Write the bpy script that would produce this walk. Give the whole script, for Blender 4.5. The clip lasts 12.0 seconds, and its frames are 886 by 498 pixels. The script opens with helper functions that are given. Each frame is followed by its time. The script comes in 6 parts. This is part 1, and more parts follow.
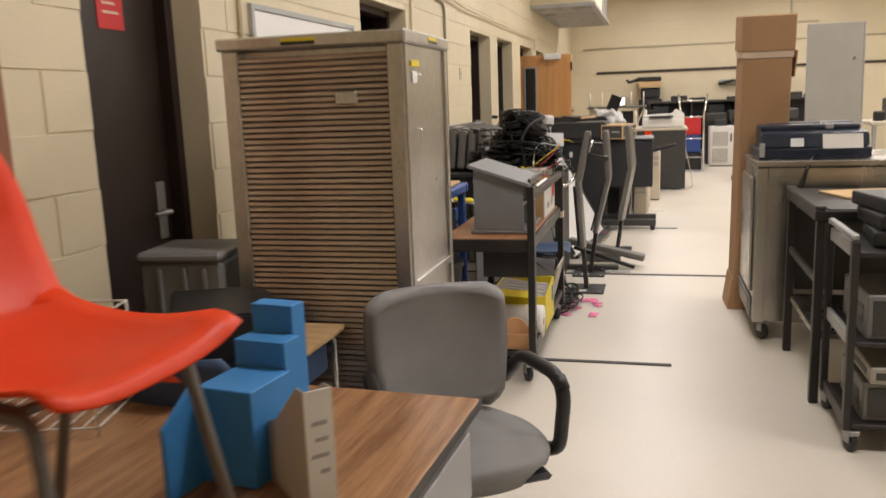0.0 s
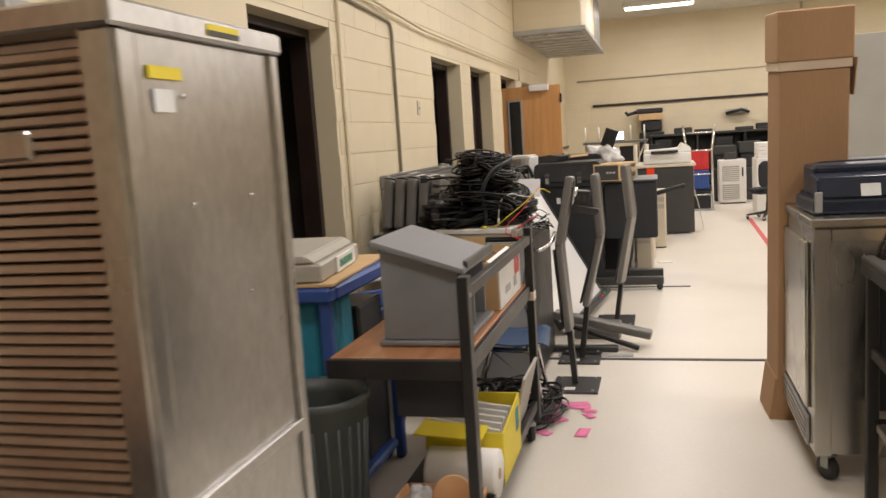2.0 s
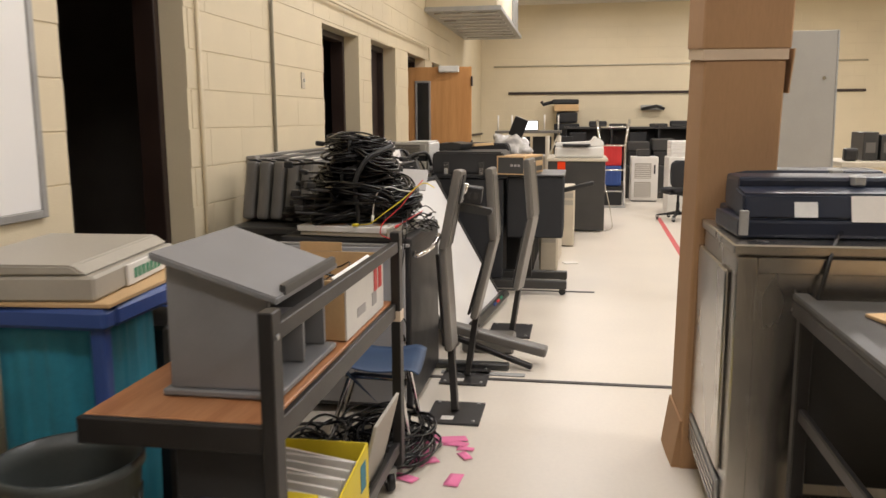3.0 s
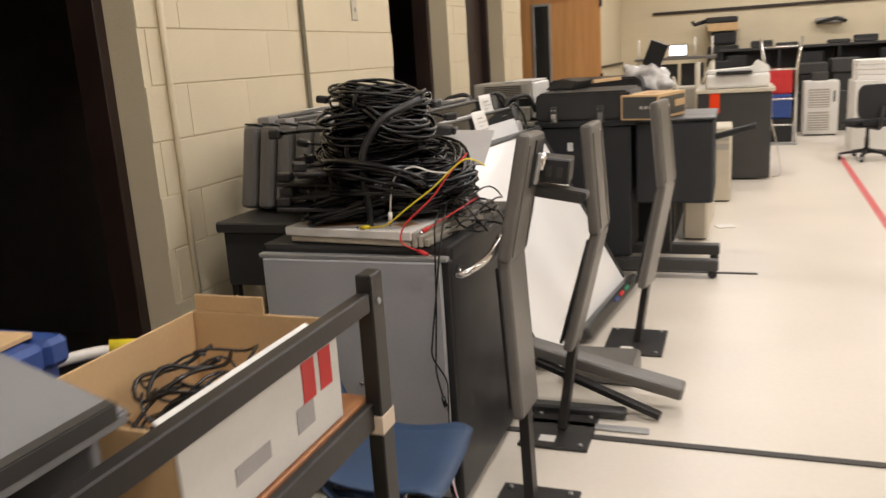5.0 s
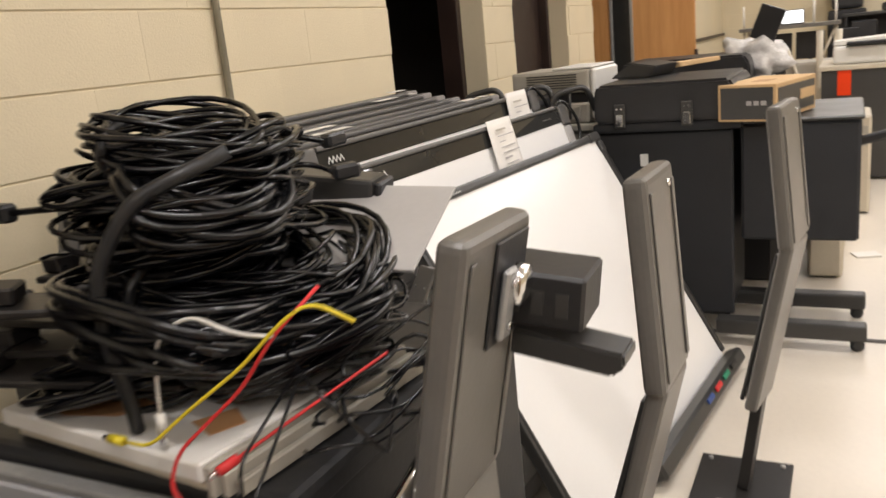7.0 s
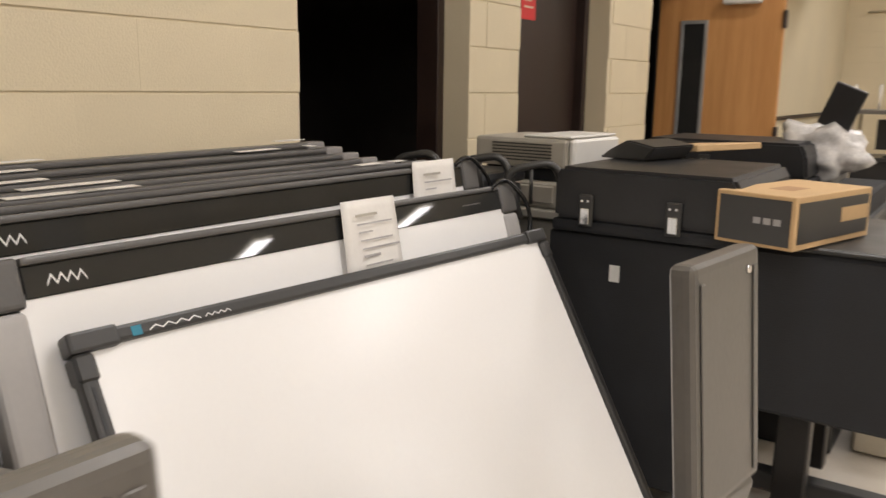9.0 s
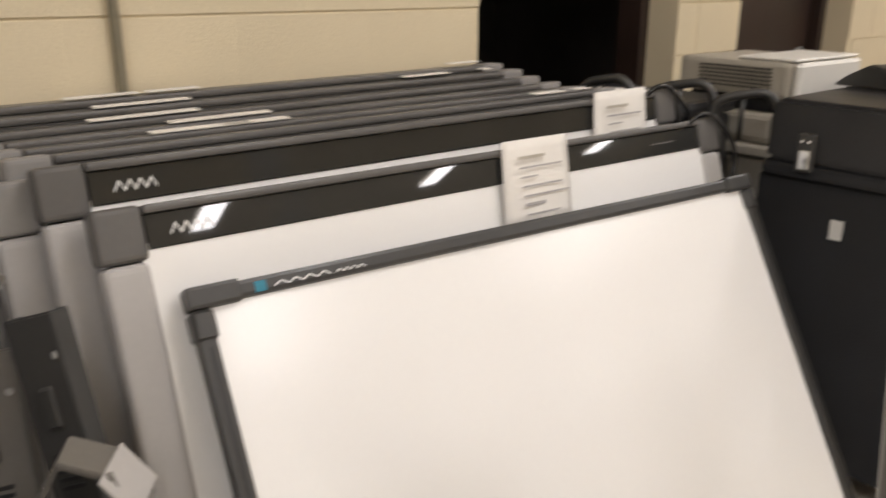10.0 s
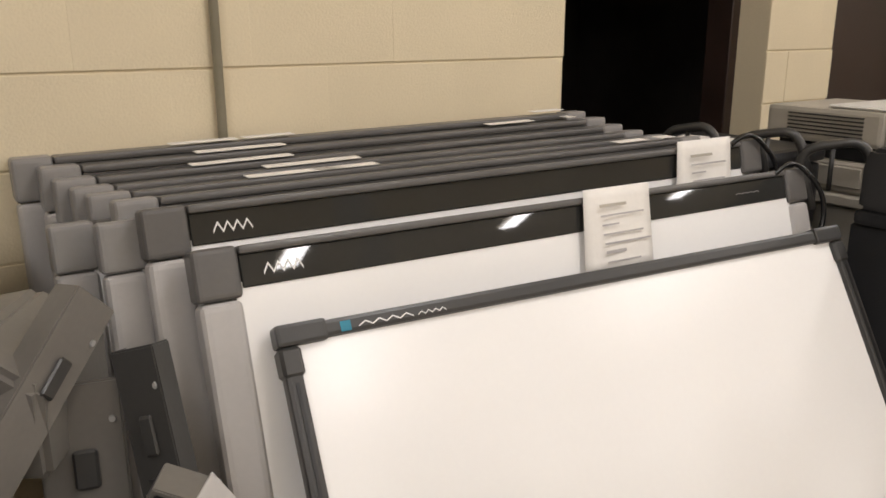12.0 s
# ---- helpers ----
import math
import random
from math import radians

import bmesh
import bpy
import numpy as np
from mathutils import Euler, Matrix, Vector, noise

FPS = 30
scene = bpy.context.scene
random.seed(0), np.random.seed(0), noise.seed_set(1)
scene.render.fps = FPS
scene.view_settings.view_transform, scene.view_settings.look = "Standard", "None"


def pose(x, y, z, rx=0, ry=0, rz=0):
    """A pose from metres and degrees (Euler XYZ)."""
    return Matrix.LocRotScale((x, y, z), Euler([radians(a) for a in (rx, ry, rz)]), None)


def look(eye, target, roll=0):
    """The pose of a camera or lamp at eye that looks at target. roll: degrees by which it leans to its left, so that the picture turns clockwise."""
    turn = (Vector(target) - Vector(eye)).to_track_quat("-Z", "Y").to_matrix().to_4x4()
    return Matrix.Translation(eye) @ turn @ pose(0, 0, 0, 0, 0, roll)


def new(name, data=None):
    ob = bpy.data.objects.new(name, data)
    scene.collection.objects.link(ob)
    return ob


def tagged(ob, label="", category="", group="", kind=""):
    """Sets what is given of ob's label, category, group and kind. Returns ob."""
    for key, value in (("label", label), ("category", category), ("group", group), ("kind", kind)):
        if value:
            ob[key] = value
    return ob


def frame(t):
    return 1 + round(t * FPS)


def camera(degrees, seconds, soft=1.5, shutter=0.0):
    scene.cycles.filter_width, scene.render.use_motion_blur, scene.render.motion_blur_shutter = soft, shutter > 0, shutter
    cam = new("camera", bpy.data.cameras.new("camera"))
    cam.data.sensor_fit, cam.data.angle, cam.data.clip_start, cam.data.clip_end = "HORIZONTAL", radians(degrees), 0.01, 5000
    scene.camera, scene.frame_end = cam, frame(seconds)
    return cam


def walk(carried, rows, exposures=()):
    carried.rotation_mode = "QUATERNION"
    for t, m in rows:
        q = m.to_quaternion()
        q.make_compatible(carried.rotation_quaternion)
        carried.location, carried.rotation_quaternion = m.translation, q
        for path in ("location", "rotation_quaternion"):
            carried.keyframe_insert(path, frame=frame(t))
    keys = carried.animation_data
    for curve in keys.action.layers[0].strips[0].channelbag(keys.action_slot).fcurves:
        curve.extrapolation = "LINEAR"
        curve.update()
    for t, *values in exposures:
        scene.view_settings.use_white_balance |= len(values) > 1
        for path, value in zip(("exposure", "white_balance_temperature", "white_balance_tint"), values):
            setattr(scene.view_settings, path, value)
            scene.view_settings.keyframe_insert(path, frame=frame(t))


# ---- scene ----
cam = camera(57.5, 12.0, shutter=0.5)
METRES, EYE, TILT, LEAN, TURN = 7.1, 1.45, 1.7, 0.0, 15.0
ROWS = [
    (0.0, 0.0, 0.0, 0.0, -0.44, -12.05, 2.05),
    (0.5, 0.0185, 0.0648, -0.0045, -0.1, -13.88, 2.06),
    (1.0, 0.0263, 0.114, -0.0051, -0.94, -12.97, 2.7),
    (1.5, 0.0328, 0.1655, -0.0027, -0.97, -9.75, 4.17),
    (2.0, 0.0569, 0.2143, -0.008, -0.26, -9.33, 3.69),
    (2.5, 0.0787, 0.2552, -0.0089, -3.44, -10.07, 2.38),
    (3.0, 0.0927, 0.3132, -0.0116, -5.67, -10.8, 0.1),
    (5.0, 0.1514, 0.5184, -0.0188, 4.41, -14.98, 3.65),
    (5.5, 0.1684, 0.5743, -0.0178, 7.94, -14.64, 5.04),
    (6.0, 0.1711, 0.6318, -0.0219, 6.56, -14.49, 4.05),
    (6.5, 0.1752, 0.6822, -0.0258, 5.56, -15.79, 5.58),
    (7.0, 0.1824, 0.7285, -0.0261, 10.82, -15.92, 5.86),
]
# the last stretch beside the whiteboards: seconds, eye, target, roll
LATE = [
    (8.8, (0.091, 6.389, 1.43), (-0.953, 8.052, 1.05), 0.3),
    (9.0, (0.091, 6.518, 1.421), (-1.021, 8.133, 1.026), 0.8),
    (9.5, (0.019, 6.73, 1.431), (-1.201, 8.25, 0.984), 1.8),
    (10.0, (0.008, 6.78, 1.469), (-1.441, 8.007, 0.841), 0.1),
    (10.5, (-0.002, 6.766, 1.478), (-1.551, 7.849, 0.825), -0.4),
    (11.0, (0.0, 6.76, 1.485), (-1.576, 7.822, 0.862), -0.1),
    (11.5, (0.016, 6.759, 1.493), (-1.578, 7.82, 0.918), 0.3),
    (12.0, (0.03, 6.758, 1.485), (-1.561, 7.848, 0.956), -0.2),
]
walk(cam, [(t, pose(0, 0, EYE, TILT, LEAN, TURN) @ pose(METRES * x, METRES * y, METRES * z, 90 + pitch, roll, yaw)) for t, x, y, z, yaw, pitch, roll in ROWS] + [(t, look(eye, target, roll)) for t, eye, target, roll in LATE],
     exposures=[(0.0, 0.02), (5.0, -0.03), (6.0, 0.07), (7.0, 0.07), (9.0, -0.22), (10.0, -0.22), (12.0, -0.19)])

# ---- world and light ----
world = bpy.data.worlds.new("world")
scene.world = world
world.use_nodes = True
world.node_tree.nodes["Background"].inputs[0].default_value = (0.5, 0.45, 0.4, 1)
world.node_tree.nodes["Background"].inputs[1].default_value = 0.02
scene.view_settings.exposure = 0.0
LAMP_WATTS, LAMP_COLOUR = 33.0, (1.0, 0.965, 0.985)
CEIL = 3.7
LAMPS = [(x, y) for x in (0.05, 2.8) for y in (2.4, 5.4, 8.4, 11.4, 14.4, 17.2)] + [(6.0, y) for y in (3.3, 6.4, 9.6, 12.8, 15.9)]


def area_lamp(x, y):
    data = bpy.data.lights.new("tube_light", "AREA")
    data.shape, data.size, data.size_y = "RECTANGLE", 1.2, 0.28
    data.energy, data.color = LAMP_WATTS, LAMP_COLOUR
    ob = new("tube_light", data)
    ob.matrix_world = pose(x, y, CEIL - 0.13)


for lx, ly in LAMPS:
    area_lamp(lx, ly)


# ---- materials ----
def mat(name, colour, rough=0.5, metal=0.0, vary=0.12, scale=6.0, grain=90.0, bump=0.15, spec=0.5, stretch=(1, 1, 1), rand=0.0, coat=0.0):
    """A surface with broad stains, fine grain and a little relief, at real size."""
    m = bpy.data.materials.new(name)
    m.use_nodes = True
    nt = m.node_tree
    n, l = nt.nodes, nt.links
    b = n["Principled BSDF"]
    tc = n.new("ShaderNodeTexCoord")
    mp = n.new("ShaderNodeMapping")
    mp.inputs["Scale"].default_value = stretch
    l.new(tc.outputs["Object"], mp.inputs["Vector"])
    big, fine = n.new("ShaderNodeTexNoise"), n.new("ShaderNodeTexNoise")
    big.inputs["Scale"].default_value, big.inputs["Detail"].default_value = scale, 5
    fine.inputs["Scale"].default_value, fine.inputs["Detail"].default_value = grain, 3
    l.new(mp.outputs[0], big.inputs["Vector"])
    l.new(mp.outputs[0], fine.inputs["Vector"])
    mix = n.new("ShaderNodeMath")
    mix.operation = "MULTIPLY_ADD"
    l.new(fine.outputs[0], mix.inputs[0])
    mix.inputs[1].default_value = 0.4
    l.new(big.outputs[0], mix.inputs[2])
    ramp = n.new("ShaderNodeValToRGB")
    ramp.color_ramp.elements[0].position, ramp.color_ramp.elements[1].position = 0.45, 0.95
    c = Vector(colour)
    ramp.color_ramp.elements[0].color = (*(c * (1 - vary)), 1)
    ramp.color_ramp.elements[1].color = (*[min(1, v) for v in c * (1 + vary)], 1)
    l.new(mix.outputs[0], ramp.inputs[0])
    last = ramp.outputs[0]
    if rand:
        info = n.new("ShaderNodeObjectInfo")
        hsv = n.new("ShaderNodeHueSaturation")
        mr = n.new("ShaderNodeMapRange")
        mr.inputs["To Min"].default_value, mr.inputs["To Max"].default_value = 1 - rand, 1 + rand
        l.new(info.outputs["Random"], mr.inputs["Value"])
        l.new(mr.outputs[0], hsv.inputs["Value"])
        l.new(last, hsv.inputs["Color"])
        last = hsv.outputs[0]
    l.new(last, b.inputs["Base Color"])
    rr = n.new("ShaderNodeMapRange")
    rr.inputs["To Min"].default_value, rr.inputs["To Max"].default_value = rough - min(0.1, rough * 0.4), min(1, rough + min(0.1, rough * 0.4))
    l.new(big.outputs[0], rr.inputs["Value"])
    l.new(rr.outputs[0], b.inputs["Roughness"])
    b.inputs["Metallic"].default_value = metal
    b.inputs["Specular IOR Level"].default_value = spec
    b.inputs["Coat Weight"].default_value = coat
    if bump:
        bp = n.new("ShaderNodeBump")
        bp.inputs["Strength"].default_value, bp.inputs["Distance"].default_value = bump, 0.004
        l.new(fine.outputs[0], bp.inputs["Height"])
        l.new(bp.outputs[0], b.inputs["Normal"])
    return m


def wood(name, dark, light, axis=0, rough=0.35, width=26.0):
    """Straight-grained veneer, its grain along one axis."""
    m = bpy.data.materials.new(name)
    m.use_nodes = True
    n, l = m.node_tree.nodes, m.node_tree.links
    b = n["Principled BSDF"]
    tc, mp = n.new("ShaderNodeTexCoord"), n.new("ShaderNodeMapping")
    s = [1.0, 1.0, 1.0]
    s[axis] = 0.07
    mp.inputs["Scale"].default_value = s
    l.new(tc.outputs["Object"], mp.inputs["Vector"])
    a, f = n.new("ShaderNodeTexNoise"), n.new("ShaderNodeTexNoise")
    a.inputs["Scale"].default_value, a.inputs["Detail"].default_value, a.inputs["Distortion"].default_value = width, 6, 0.6
    f.inputs["Scale"].default_value, f.inputs["Detail"].default_value = width * 7, 2
    l.new(mp.outputs[0], a.inputs["Vector"])
    l.new(mp.outputs[0], f.inputs["Vector"])
    mx = n.new("ShaderNodeMath")
    mx.operation = "MULTIPLY_ADD"
    l.new(f.outputs[0], mx.inputs[0])
    mx.inputs[1].default_value = 0.35
    l.new(a.outputs[0], mx.inputs[2])
    ramp = n.new("ShaderNodeValToRGB")
    ramp.color_ramp.elements[0].position, ramp.color_ramp.elements[1].position = 0.5, 0.85
    ramp.color_ramp.elements[0].color, ramp.color_ramp.elements[1].color = (*dark, 1), (*light, 1)
    l.new(mx.outputs[0], ramp.inputs[0])
    l.new(ramp.outputs[0], b.inputs["Base Color"])
    b.inputs["Roughness"].default_value = rough
    bp = n.new("ShaderNodeBump")
    bp.inputs["Strength"].default_value, bp.inputs["Distance"].default_value = 0.08, 0.002
    l.new(mx.outputs[0], bp.inputs["Height"])
    l.new(bp.outputs[0], b.inputs["Normal"])
    return m


def coursed(name, colour):
    """Painted block wall seen from afar: shallow joints in a running bond."""
    m = mat(name, colour, 0.55, vary=0.06, scale=1.2, grain=140, bump=0.2)
    n, l = m.node_tree.nodes, m.node_tree.links
    tc, mp = n.new("ShaderNodeTexCoord"), n.new("ShaderNodeMapping")
    mp.inputs["Rotation"].default_value = (radians(-90), 0, 0)
    br = n.new("ShaderNodeTexBrick")
    for k, v in (("Scale", 1.0), ("Mortar Size", 0.005), ("Mortar Smooth", 0.6), ("Brick Width", 0.406), ("Row Height", 0.203)):
        br.inputs[k].default_value = v
    l.new(tc.outputs["Object"], mp.inputs["Vector"])
    l.new(mp.outputs[0], br.inputs["Vector"])
    bp = n.new("ShaderNodeBump")
    bp.invert = True
    bp.inputs["Strength"].default_value, bp.inputs["Distance"].default_value = 0.5, 0.006
    l.new(br.outputs["Fac"], bp.inputs["Height"])
    l.new(bp.outputs[0], n["Principled BSDF"].inputs["Normal"])
    return m


def emitter(name, colour, strength):
    m = bpy.data.materials.new(name)
    m.use_nodes = True
    b = m.node_tree.nodes["Principled BSDF"]
    b.inputs["Base Color"].default_value = (0.8, 0.8, 0.8, 1)
    b.inputs["Emission Color"].default_value = (*colour, 1)
    b.inputs["Emission Strength"].default_value = strength
    return m


CREAM = (0.72, 0.625, 0.44)
M = {
    "cream": mat("cream_paint", CREAM, 0.5, vary=0.06, scale=1.5, grain=160, bump=0.3, rand=0.012),
    "cream_far": coursed("cream_block_paint", CREAM),
    "ceiling": mat("ceiling_tile", (0.72, 0.69, 0.62), 0.9, vary=0.08, grain=60, bump=0.4),
    "floor": mat("waxed_vinyl", (0.70, 0.64, 0.55), 0.36, vary=0.06, scale=1.1, grain=45, bump=0.03, rand=0.025),
    "joint": mat("floor_joint", (0.50, 0.46, 0.39), 0.6),
    "strip": mat("dark_floor_strip", (0.045, 0.04, 0.035), 0.6),
    "brown": mat("dark_brown_enamel", (0.028, 0.015, 0.011), 0.45, vary=0.25, bump=0.08),
    "brownwall": mat("red_brown_paint", (0.30, 0.135, 0.075), 0.5, vary=0.1),
    # dark base colour stands for the missing light in the side rooms
    "room_shade": mat("unlit_room_shade", (0.12, 0.1, 0.085), 0.8),
    "oak": wood("oak_veneer", (0.52, 0.25, 0.085), (0.62, 0.32, 0.12), 2, 0.4, 14),
    "desk": wood("walnut_laminate", (0.22, 0.10, 0.045), (0.44, 0.24, 0.115), 1, 0.3, 34),
    "light_desk": wood("maple_laminate", (0.46, 0.29, 0.13), (0.60, 0.41, 0.21), 0, 0.35, 24),
    "cart_wood": wood("cherry_laminate", (0.36, 0.15, 0.06), (0.50, 0.24, 0.11), 1, 0.35, 20),
    "steel": mat("brushed_steel", (0.50, 0.48, 0.45), 0.26, 1.0, 0.14, 3, 120, 0.08, stretch=(1, 1, 0.25)),
    "alu": mat("worn_aluminium", (0.60, 0.59, 0.57), 0.3, 1.0, 0.25, 2.2, 60, 0.05, stretch=(1, 1, 0.5)),
    "slat": mat("aged_aluminium_slat", (0.50, 0.435, 0.39), 0.34, 0.9, 0.22, 3, 70, 0.05, rand=0.05),
    "chrome": mat("chrome", (0.75, 0.75, 0.75), 0.14, 1.0, 0.05, bump=0.02),
    "dull": mat("galvanised_metal", (0.40, 0.40, 0.39), 0.45, 0.5, 0.15),
    "black": mat("black_plastic", (0.018, 0.018, 0.019), 0.42, vary=0.25, bump=0.1),
    "blackmetal": mat("black_enamel_metal", (0.018, 0.016, 0.015), 0.42, 0.0, 0.25, bump=0.08),
    "cable": mat("black_cable", (0.006, 0.006, 0.007), 0.24, vary=0.2, bump=0),
    "fabric_black": mat("black_cloth", (0.02, 0.021, 0.024), 0.85, vary=0.25, grain=220, bump=0.4),
    "grey_fabric": mat("grey_cloth", (0.29, 0.28, 0.275), 0.95, vary=0.14, scale=5, grain=420, bump=0.7, spec=0.15),
    "grey": mat("grey_enamel", (0.37, 0.37, 0.38), 0.45, vary=0.08, scale=3),
    "lectern": mat("grey_melamine", (0.21, 0.21, 0.215), 0.5, vary=0.1, grain=300),
    "mid": mat("mid_grey_plastic", (0.145, 0.136, 0.122), 0.34, vary=0.1, bump=0.06),
    "cap": mat("grey_corner_plastic", (0.24, 0.23, 0.22), 0.4, vary=0.06, bump=0.04),
    "rail": mat("silver_grey_plastic", (0.43, 0.415, 0.40), 0.42, vary=0.05, bump=0.04),
    "dark": mat("charcoal_plastic", (0.04, 0.039, 0.037), 0.38, vary=0.12, bump=0.05),
    "top_rail": mat("charcoal_rail_plastic", (0.105, 0.1, 0.094), 0.36, vary=0.1, bump=0.05),
    "logo": mat("white_print", (0.86, 0.86, 0.84), 0.5, vary=0.02),
    "olive": mat("grey_olive_conduit", (0.26, 0.235, 0.17), 0.45, vary=0.1),
    "bezel": mat("glossy_black_bezel", (0.03, 0.03, 0.028), 0.03, vary=0.1, bump=0.0),
    "board": mat("whiteboard_film", (0.88, 0.87, 0.85), 0.24, vary=0.015, scale=0.5, bump=0.01),
    "white": mat("white_plastic", (0.74, 0.72, 0.67), 0.45, vary=0.05),
    "paper": mat("paper", (0.78, 0.75, 0.70), 0.8, vary=0.05, bump=0.1),
    "ink": mat("grey_print", (0.40, 0.38, 0.37), 0.8),
    "pale": mat("pale_print", (0.72, 0.72, 0.70), 0.6),
    "beige": mat("aged_beige_plastic", (0.56, 0.50, 0.39), 0.5, vary=0.08),
    "tan_plastic": mat("grey_beige_plastic", (0.40, 0.37, 0.31), 0.5, vary=0.06),
    "kraft": mat("corrugated_cardboard", (0.42, 0.25, 0.13), 0.85, vary=0.1, scale=3, grain=120, bump=0.25, stretch=(1, 1, 0.2)),
    "kraft2": mat("light_cardboard", (0.58, 0.39, 0.20), 0.8, vary=0.08),
    "tape": mat("packing_tape", (0.66, 0.53, 0.40), 0.35, vary=0.05),
    "orange": mat("orange_moulded_plastic", (0.80, 0.055, 0.008), 0.42, vary=0.06, grain=200, bump=0.12, spec=0.25),
    "blue_card": mat("blue_card", (0.045, 0.24, 0.58), 0.6, vary=0.08),
    "navy": mat("navy_plastic", (0.009, 0.015, 0.032), 0.32, vary=0.15),
    "blue": mat("blue_plastic", (0.03, 0.075, 0.27), 0.45, vary=0.1),
    "blue_seat": mat("slate_blue_plastic", (0.045, 0.085, 0.17), 0.5, vary=0.1),
    "teal": mat("teal_nylon", (0.02, 0.22, 0.32), 0.55, vary=0.2, scale=9),
    "yellow": mat("yellow_card", (0.78, 0.62, 0.03), 0.5, vary=0.05),
    "red": mat("red_paint", (0.62, 0.03, 0.03), 0.5, vary=0.06),
    "redtape": mat("red_floor_tape", (0.60, 0.10, 0.10), 0.5, vary=0.15),
    "pink": mat("pink_paper", (0.85, 0.22, 0.42), 0.8, vary=0.05),
    "green": mat("green_marker", (0.02, 0.22, 0.12), 0.5),
    "tan": mat("tan_tray", (0.62, 0.34, 0.16), 0.5, vary=0.06),
    "bin": mat("grey_green_bin", (0.055, 0.062, 0.058), 0.45, vary=0.12),
    "panel": mat("grey_partition", (0.33, 0.315, 0.28), 0.7, vary=0.05),
    "tote": mat("grey_tote", (0.20, 0.195, 0.19), 0.5, vary=0.08),
    "bag": mat("clear_bag_film", (0.62, 0.60, 0.58), 0.25, vary=0.3, scale=14, bump=0.3),
    "wire": mat("white_coated_wire", (0.75, 0.72, 0.66), 0.4),
    "diffuser": emitter("lamp_diffuser", (1.0, 0.88, 0.72), 6.0),
    "screen": emitter("lit_screen", (0.95, 0.97, 1.0), 1.6),
}


# ---- shapes ----
def boxes(*items, bevel=0.004, segs=1):
    """Boxes x0 x1 y0 y1 z0 z1, bevelled, in one bmesh."""
    bm = bmesh.new()
    for x0, x1, y0, y1, z0, z1 in items:
        bmesh.ops.create_cube(bm, size=1, matrix=Matrix.Translation(((x0 + x1) / 2, (y0 + y1) / 2, (z0 + z1) / 2)) @ Matrix.Diagonal((x1 - x0, y1 - y0, z1 - z0, 1)))
    if bevel:
        bmesh.ops.bevel(bm, geom=bm.edges[:], offset=bevel, segments=segs, affect="EDGES", profile=0.6)
    return bm


def prism(poly, a, b, axis="y", bevel=0.004):
    """A polygon pushed out along an axis. axis x: poly is (y, z); y: (x, z); z: (x, y)."""
    bm = bmesh.new()

    def at(u, v, w):
        return {"x": (w, u, v), "y": (u, w, v), "z": (u, v, w)}[axis]
    lo = [bm.verts.new(at(u, v, a)) for u, v in poly]
    hi = [bm.verts.new(at(u, v, b)) for u, v in poly]
    bm.faces.new(lo)
    bm.faces.new(hi[::-1])
    for i in range(len(poly)):
        j = (i + 1) % len(poly)
        bm.faces.new((lo[i], hi[i], hi[j], lo[j]))
    bmesh.ops.recalc_face_normals(bm, faces=bm.faces[:])
    if bevel:
        bmesh.ops.bevel(bm, geom=bm.edges[:], offset=bevel, segments=2, affect="EDGES")
    return bm


def tube(points, r, sides=8, bm=None, closed=False):
    """A round bar or cable along points."""
    bm = bm or bmesh.new()
    pts = [Vector(p) for p in points]
    rings, up, n = [], None, len(pts)
    for i, p in enumerate(pts):
        if closed:
            d = pts[(i + 1) % n] - pts[i - 1]
        else:
            d = pts[min(i + 1, n - 1)] - pts[max(i - 1, 0)]
        d.normalize()
        if up is None:
            up = d.orthogonal().normalized()
        up = (up - d * up.dot(d))
        up = up.normalized() if up.length > 1e-6 else d.orthogonal().normalized()
        side = d.cross(up)
        rings.append([bm.verts.new(p + r * (math.cos(k * math.tau / sides) * up + math.sin(k * math.tau / sides) * side)) for k in range(sides)])
    for i in range(n if closed else n - 1):
        a, b = rings[i], rings[(i + 1) % n]
        for k in range(sides):
            bm.faces.new((a[k], a[(k + 1) % sides], b[(k + 1) % sides], b[k]))
    if not closed:
        bm.faces.new(rings[0][::-1])
        bm.faces.new(rings[-1])
    for f in bm.faces:
        f.smooth = True
    return bm


def lathe(profile, sides=24, centre=(0, 0)):
    """A turned shape from (radius, height) pairs."""
    bm = bmesh.new()
    rings = [[bm.verts.new((centre[0] + r * math.cos(k * math.tau / sides), centre[1] + r * math.sin(k * math.tau / sides), z)) for k in range(sides)] for r, z in profile]
    for a, b in zip(rings, rings[1:]):
        for k in range(sides):
            bm.faces.new((a[k], a[(k + 1) % sides], b[(k + 1) % sides], b[k])).smooth = True
    bm.faces.new(rings[0][::-1])
    bm.faces.new(rings[-1])
    return bm


def moved(bm, m):
    bmesh.ops.transform(bm, matrix=m, verts=bm.verts[:])
    return bm


def bend(points, r=0.04, steps=5):
    """Rounds the inner corners of a polyline."""
    pts = [Vector(p) for p in points]
    out = [pts[0]]
    for a, b, c in zip(pts, pts[1:], pts[2:]):
        p, q = b + (a - b).normalized() * r, b + (c - b).normalized() * r
        for i in range(steps + 1):
            t = i / steps
            out.append(p.lerp(b, t).lerp(b.lerp(q, t), t))
    return out + [pts[-1]]


